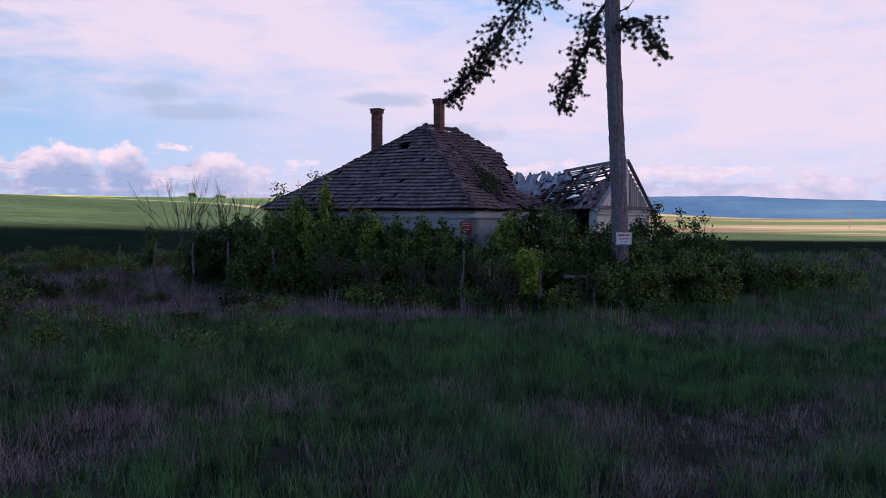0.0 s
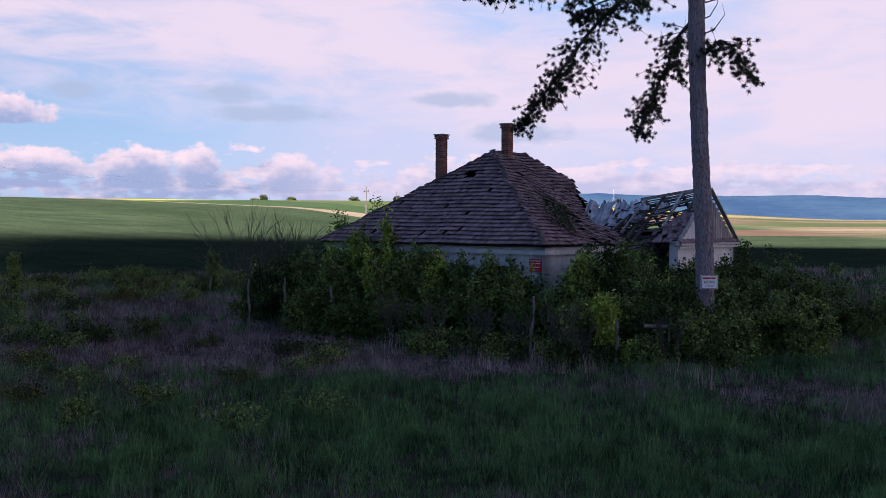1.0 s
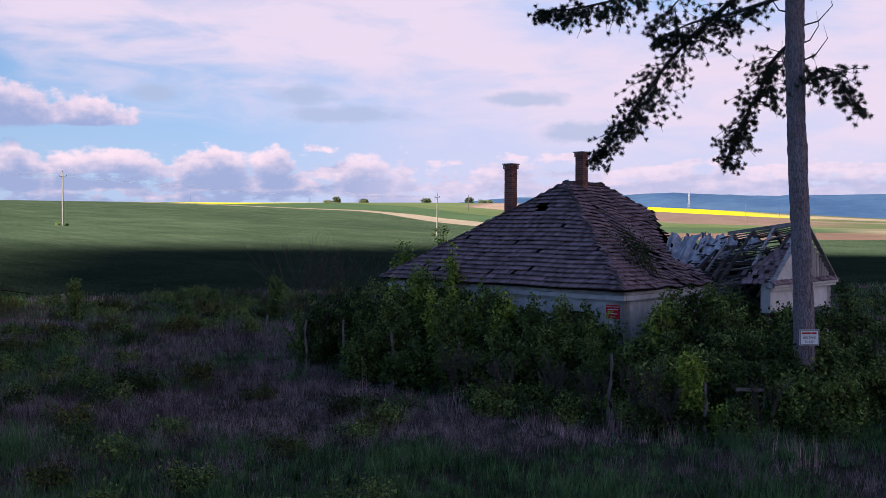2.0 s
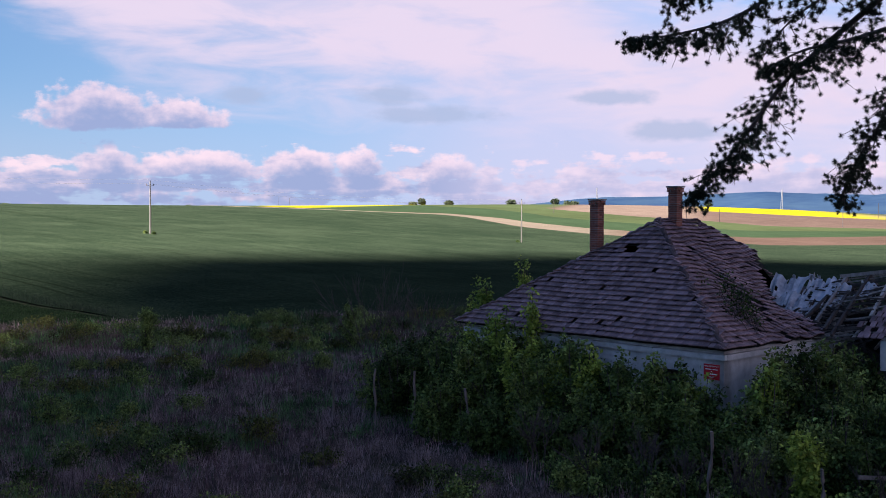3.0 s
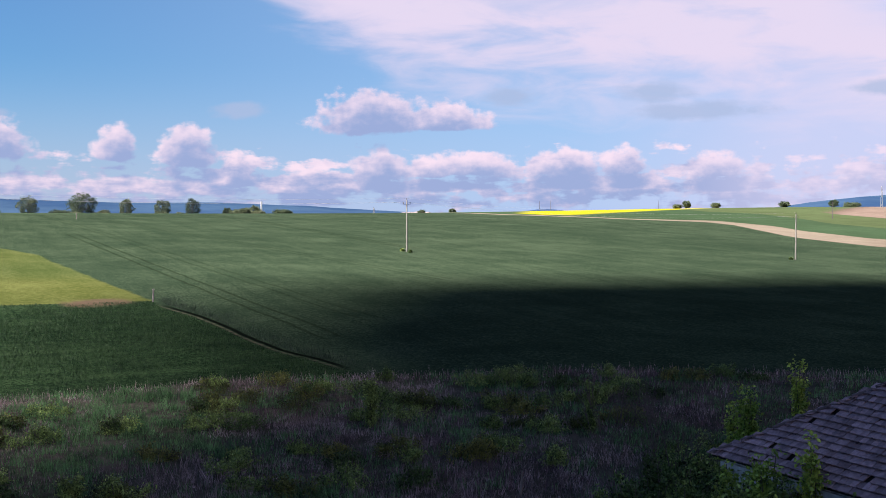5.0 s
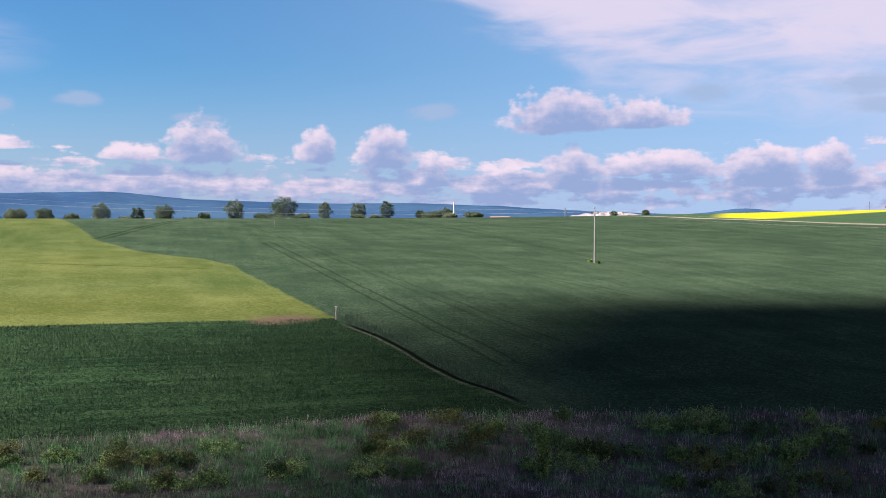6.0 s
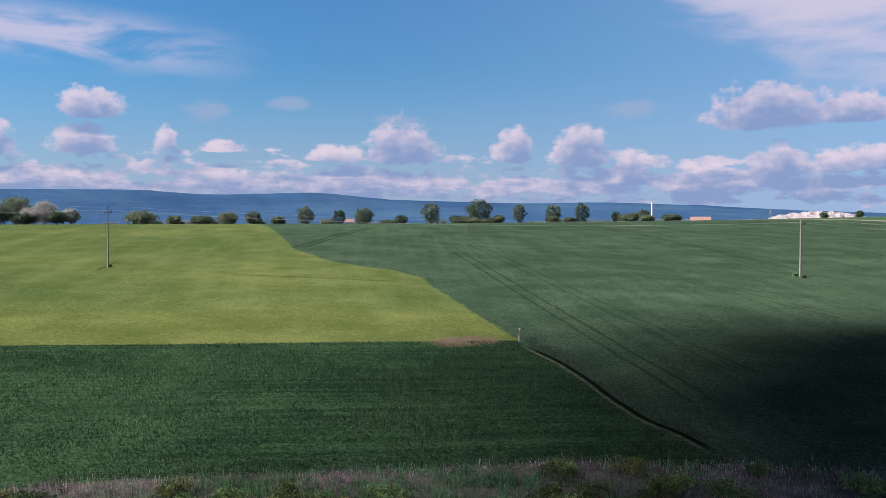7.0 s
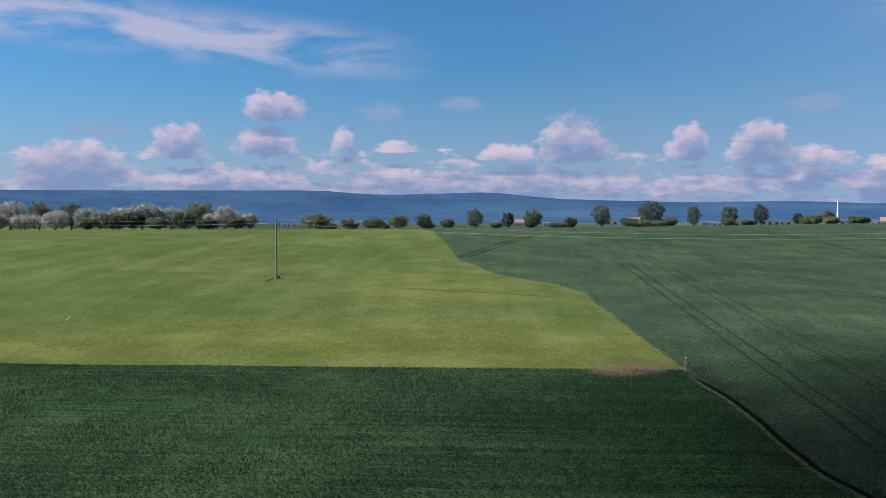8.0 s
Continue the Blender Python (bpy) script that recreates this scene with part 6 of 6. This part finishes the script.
def stakes():
    for x, y, h, lean in ((-71.4, 88.4, 1.25, 3), (-192, 190.5, 1.5, -4)):
        bm = bmesh.new()
        add_tube(bm, [(0, 0, -0.3), (0.02, 0, h * 0.5), (0, 0.02, h)], [0.09, 0.085, 0.075], 7)
        add_box(bm, (0.2, 0.2, 0.06), (0, 0.02, h), bevel=0.02)
        ob = mesh_object("field_stake", bm, M_STEM)
        ob.matrix_basis = pose(x, y, float(land(x, y)), 0, lean, 0)
        tagged(ob, "short pale marker post at the field corner", "post")
    bm = bmesh.new()
    add_tube(bm, [(0, 0, 0.12), (0.8, 0.05, 0.34), (1.7, 0.05, 0.52)], [0.05, 0.05, 0.04], 6)
    ob = mesh_object("field_stake", bm, M_CONCRETE)
    ob.matrix_basis = pose(-127, 46, float(land(-127, 46)), 0, 0, 150)
    tagged(ob, "pale fallen stake lying in the green crop", "post")
    for x, y in ((-86.2, 166.0), (-88.6, 167.4), (-30.9, 215.4), (-155.9, 83.4)):
        bush(x, y, 0.22, 0.35, int(abs(x) * 7), "tuft of weeds at the foot of a pole", M_LEAF, 7, 16, 0.16, "weed_tuft", "weeds", "weeds at the poles", 0.05)


stakes()


# ---- trees along the skyline ----
def far_tree(x, y, high, wide, seed, mat, label, trunk_share=0.2):
    r = random.Random(seed)
    z0 = float(land(x, y))
    ob = thing("field_tree", (x, y, z0), label, "tree", "trees on the skyline")
    bm = bmesh.new()
    add_tube(bm, [(0, 0, -0.5), (0.1, 0, high * 0.35), (0, 0.1, high * 0.8)], [high * 0.028, high * 0.02, high * 0.006], 6)
    lumps = []
    n = 44
    mid, tall = high * (trunk_share + 1.0) / 2, high * (1.0 - trunk_share) / 2
    for k in range(n):
        a, u = k * 2.399 + r.uniform(-0.4, 0.4), 1 - 2 * (k + 0.5) / n
        q = math.sqrt(1 - u * u) ** 0.75 * r.uniform(0.55, 1.0)
        rad = wide * r.uniform(0.08, 0.17)
        c = Vector((math.cos(a) * q * (wide / 2 - rad * 0.6), math.sin(a) * q * (wide / 2 - rad * 0.6), mid + u * (tall - rad * 0.7) * r.uniform(0.78, 1.06)))
        if k % 3 == 0:
            add_tube(bm, [(0, 0, c.z * 0.6), (c.x * 0.6, c.y * 0.6, c.z * 0.85), tuple(c)], [high * 0.01, high * 0.007, high * 0.003], 4, False)
        lumps.append((c, rad))
    part("trunk", bm, M_TWIG, ob)
    pts = []
    for c, rad in lumps:
        for _ in range(26):
            d = Vector((r.gauss(0, 1), r.gauss(0, 1), r.gauss(0, 0.8))).normalized()
            pts.append(c + d * rad * r.random() ** 0.4)
    tagged(soup("crown", leaves([tuple(p) for p in pts], 5, wide * 0.022, 0.22 + wide * 0.026, seed), 4, mat, ob), kind="stuff")


GREEN_TREE, SILVER_TREE = "round green tree standing on the field's skyline", "pale silvery willow at the end of the field"
# yaw from the last camera place, distance, height, width, silver
ROW = [
    (57.1, 640, 12.5, 12, 0), (55.2, 650, 10.5, 9, 0), (53.8, 650, 11.5, 14, 0), (51.7, 640, 6.5, 10, 0), (50.0, 660, 15, 14, 0), (47.3, 670, 17, 20, 0), (46.2, 660, 6, 10, 0), (45.0, 690, 14, 11, 0),
    (43.1, 700, 13.5, 12, 0), (41.5, 710, 14.5, 12, 0), (39.6, 720, 8, 8, 0), (38.1, 730, 9.5, 10, 0), (66.0, 560, 8.5, 18, 0), (64.3, 580, 6.5, 10, 0), (62.8, 590, 6.5, 14, 0), (61.4, 600, 8.5, 14, 0), (60.0, 610, 9.0, 12, 0), (58.6, 620, 6, 10, 0), (48.6, 640, 6, 9, 0),
]
GROVE = [(83.5, 420, 10, 14, 1), (82.0, 415, 11, 15, 1), (80.6, 430, 11.5, 13, 0), (79.0, 430, 11, 13, 0), (77.6, 410, 7.5, 11, 1), (75.4, 415, 11, 17, 1), (73.9, 415, 9, 12, 1), (72.4, 430, 12, 13, 0), (71.0, 415, 9.5, 10, 1), (69.7, 412, 6.5, 8, 1),
         (85.2, 420, 11, 14, 0), (78.3, 405, 5, 9, 0), (74.6, 405, 5, 10, 0), (72.0, 405, 4.5, 10, 0), (81.3, 405, 6, 12, 1), (76.6, 420, 9, 12, 1),
         (84.3, 412, 8, 12, 1), (82.8, 408, 7, 11, 1), (79.8, 410, 7.5, 12, 1), (78.2, 414, 9, 11, 1), (76.9, 404, 6, 11, 0), (75.9, 408, 7, 11, 0), (73.2, 408, 7, 11, 0), (71.7, 408, 6.5, 10, 1), (70.4, 408, 5.5, 8, 0)]
for i, (ty, td, th, tw, silver) in enumerate(ROW + GROVE):
    far_tree(-5.1 - td * math.sin(radians(ty)), 23 + td * math.cos(radians(ty)), th, tw, 700 + i, M_SILVER_LEAF if silver else M_FAR_LEAF, SILVER_TREE if silver else GREEN_TREE, 0.06)
hedge = random.Random(8)
for i in range(22):
    ty, td = hedge.uniform(36, 67), hedge.uniform(600, 660)
    far_tree(-5.1 - td * math.sin(radians(ty)), 23 + td * math.cos(radians(ty)), hedge.uniform(3.0, 5.5), hedge.uniform(6, 13), 820 + i, M_FAR_LEAF, "low green hedge bush along the field edge", 0.02)
# yaw from the first camera place
for i, (ty, td, th, tw) in enumerate(((13.7, 790, 8.5, 8), (14.2, 800, 5, 9), (12.2, 800, 6, 9), (8.7, 820, 6.5, 10), (6.3, 850, 8, 9), (5.4, 840, 4, 16), (28.2, 880, 8, 9), (37.0, 700, 5.5, 12), (-2.0, 900, 5, 8), (26.5, 860, 8, 8))):
    far_tree(-td * math.sin(radians(ty)), td * math.cos(radians(ty)), th * 0.75, tw * 0.9, 760 + i, M_FAR_LEAF, "small dark tree far across the fields", 0.05)


# ---- the far town ----
M_WALL_FAR = simple("far white wall", (0.50, 0.50, 0.51), (0.66, 0.66, 0.66), 0.4, 0.9)
M_ROOF_FAR = simple("far red roof", (0.16, 0.09, 0.075), (0.24, 0.13, 0.105), 0.4, 0.9)
M_ROCK = simple("quarry rock", (0.10, 0.085, 0.085), (0.25, 0.20, 0.185), 0.06, 0.95, relief=1.0, deep=4.0)


def far_house(yaw, dist, w, d, h, flat):
    x, y = -5.1 - dist * math.sin(radians(yaw)), 23 + dist * math.cos(radians(yaw))
    ob = thing("far_building", (x, y, float(land(x, y)) - 1.0), "long white hall of the far town" if flat else "white house with a red roof in the far town", "building", "far buildings", turn=yaw)
    bm = bmesh.new()
    add_box(bm, (w, d, h), (0, 0, h / 2))
    part("wall", bm, M_WALL_FAR, ob)
    bm = bmesh.new()
    if flat:
        add_box(bm, (w + 0.6, d + 0.6, 0.5), (0, 0, h + 0.25))
    else:
        a = [bm.verts.new(p) for p in ((-w / 2 - 0.5, -d / 2 - 0.5, h), (w / 2 + 0.5, -d / 2 - 0.5, h), (w / 2 + 0.5, d / 2 + 0.5, h), (-w / 2 - 0.5, d / 2 + 0.5, h), (-w / 2, 0, h + d * 0.4), (w / 2, 0, h + d * 0.4))]
        for f in ((0, 1, 5, 4), (2, 3, 4, 5), (1, 2, 5), (3, 0, 4), (3, 2, 1, 0)):
            bm.faces.new([a[i] for i in f])
    part("roof", bm, M_WALL_FAR if flat else M_ROOF_FAR, ob)
    for k in range(3):
        bm = bmesh.new()
        add_box(bm, (w * 0.12, 0.3, h * 0.35), (-w * 0.3 + k * w * 0.3, -d / 2 - 0.1, h * 0.55))
        part("window", bm, M_INK, ob)


town = random.Random(5)
for yaw in (64.0, 63.4, 55.9, 54.6, 54.1, 52.9, 49.6, 48.2, 44.2, 43.6, 42.9, 41.0, 40.4, 39.2, 37.0, 36.2, 35.6, 35.0, 67.5):
    far_house(yaw, town.uniform(1250, 1550), town.uniform(14, 34), town.uniform(10, 14), town.uniform(6, 9), town.random() < 0.75)


def landmarks():
    d, yaw = 1900, 37.6
    x, y = -5.1 - d * math.sin(radians(yaw)), 23 + d * math.cos(radians(yaw))
    bm = bmesh.new()
    add_tube(bm, [(0, 0, -5), (0, 0, 24), (0, 0, 40)], [1.9, 1.5, 1.2], 12)
    ob = mesh_object("factory_chimney", bm, M_LIME)
    ob.matrix_basis = pose(x, y, float(land(x, y)))
    tagged(ob, "tall pale factory chimney beyond the fields", "chimney")
    # quarry face on the far slope
    bm = bmesh.new()
    g = {}
    for i in range(61):
        for j in range(9):
            a = 25.4 + 7.0 * i / 60
            dist = 2350 + 30 * j + 14 * noise.noise((i * 0.5, j * 0.8, 0))
            taper = math.sin(math.pi * i / 60) ** 0.5
            z = -14 + (44 * taper) * j / 8 + 5 * noise.noise((i * 0.35, j * 0.5, 4))
            g[i, j] = bm.verts.new((-3.3 - dist * math.sin(radians(a)), 20 + dist * math.cos(radians(a)), z))
    for i in range(60):
        for j in range(8):
            bm.faces.new((g[i, j], g[i + 1, j], g[i + 1, j + 1], g[i, j + 1]))
    tagged(mesh_object("quarry", bm, M_ROCK), "pale pink quarry face in the distance", "quarry", kind="structure")
    # lattice masts
    for yaw, d, h in ((4.0, 1500, 46), (-5.8, 1600, 44), (31.0, 1300, 20)):
        x, y = -d * math.sin(radians(yaw)), d * math.cos(radians(yaw))
        bm = bmesh.new()
        for sx, sy in ((-1, -1), (1, -1), (1, 1), (-1, 1)):
            add_beam(bm, (sx * 2.2, sy * 2.2, -3), (sx * 0.3, sy * 0.3, h), 0.28, 0.28)
        for k in range(8):
            z0, z1 = h * k / 8, h * (k + 1) / 8
            w0, w1 = 2.2 - 1.9 * k / 8, 2.2 - 1.9 * (k + 1) / 8
            add_beam(bm, (-w0, -w0, z0), (w1, -w1, z1), 0.16, 0.16)
            add_beam(bm, (w0, w0, z0), (-w1, w1, z1), 0.16, 0.16)
        ob = mesh_object("lattice_mast", bm, M_STEEL)
        ob.matrix_basis = pose(x, y, float(land(x, y)))
        tagged(ob, "thin steel lattice mast on the skyline", "mast", "masts")


landmarks()
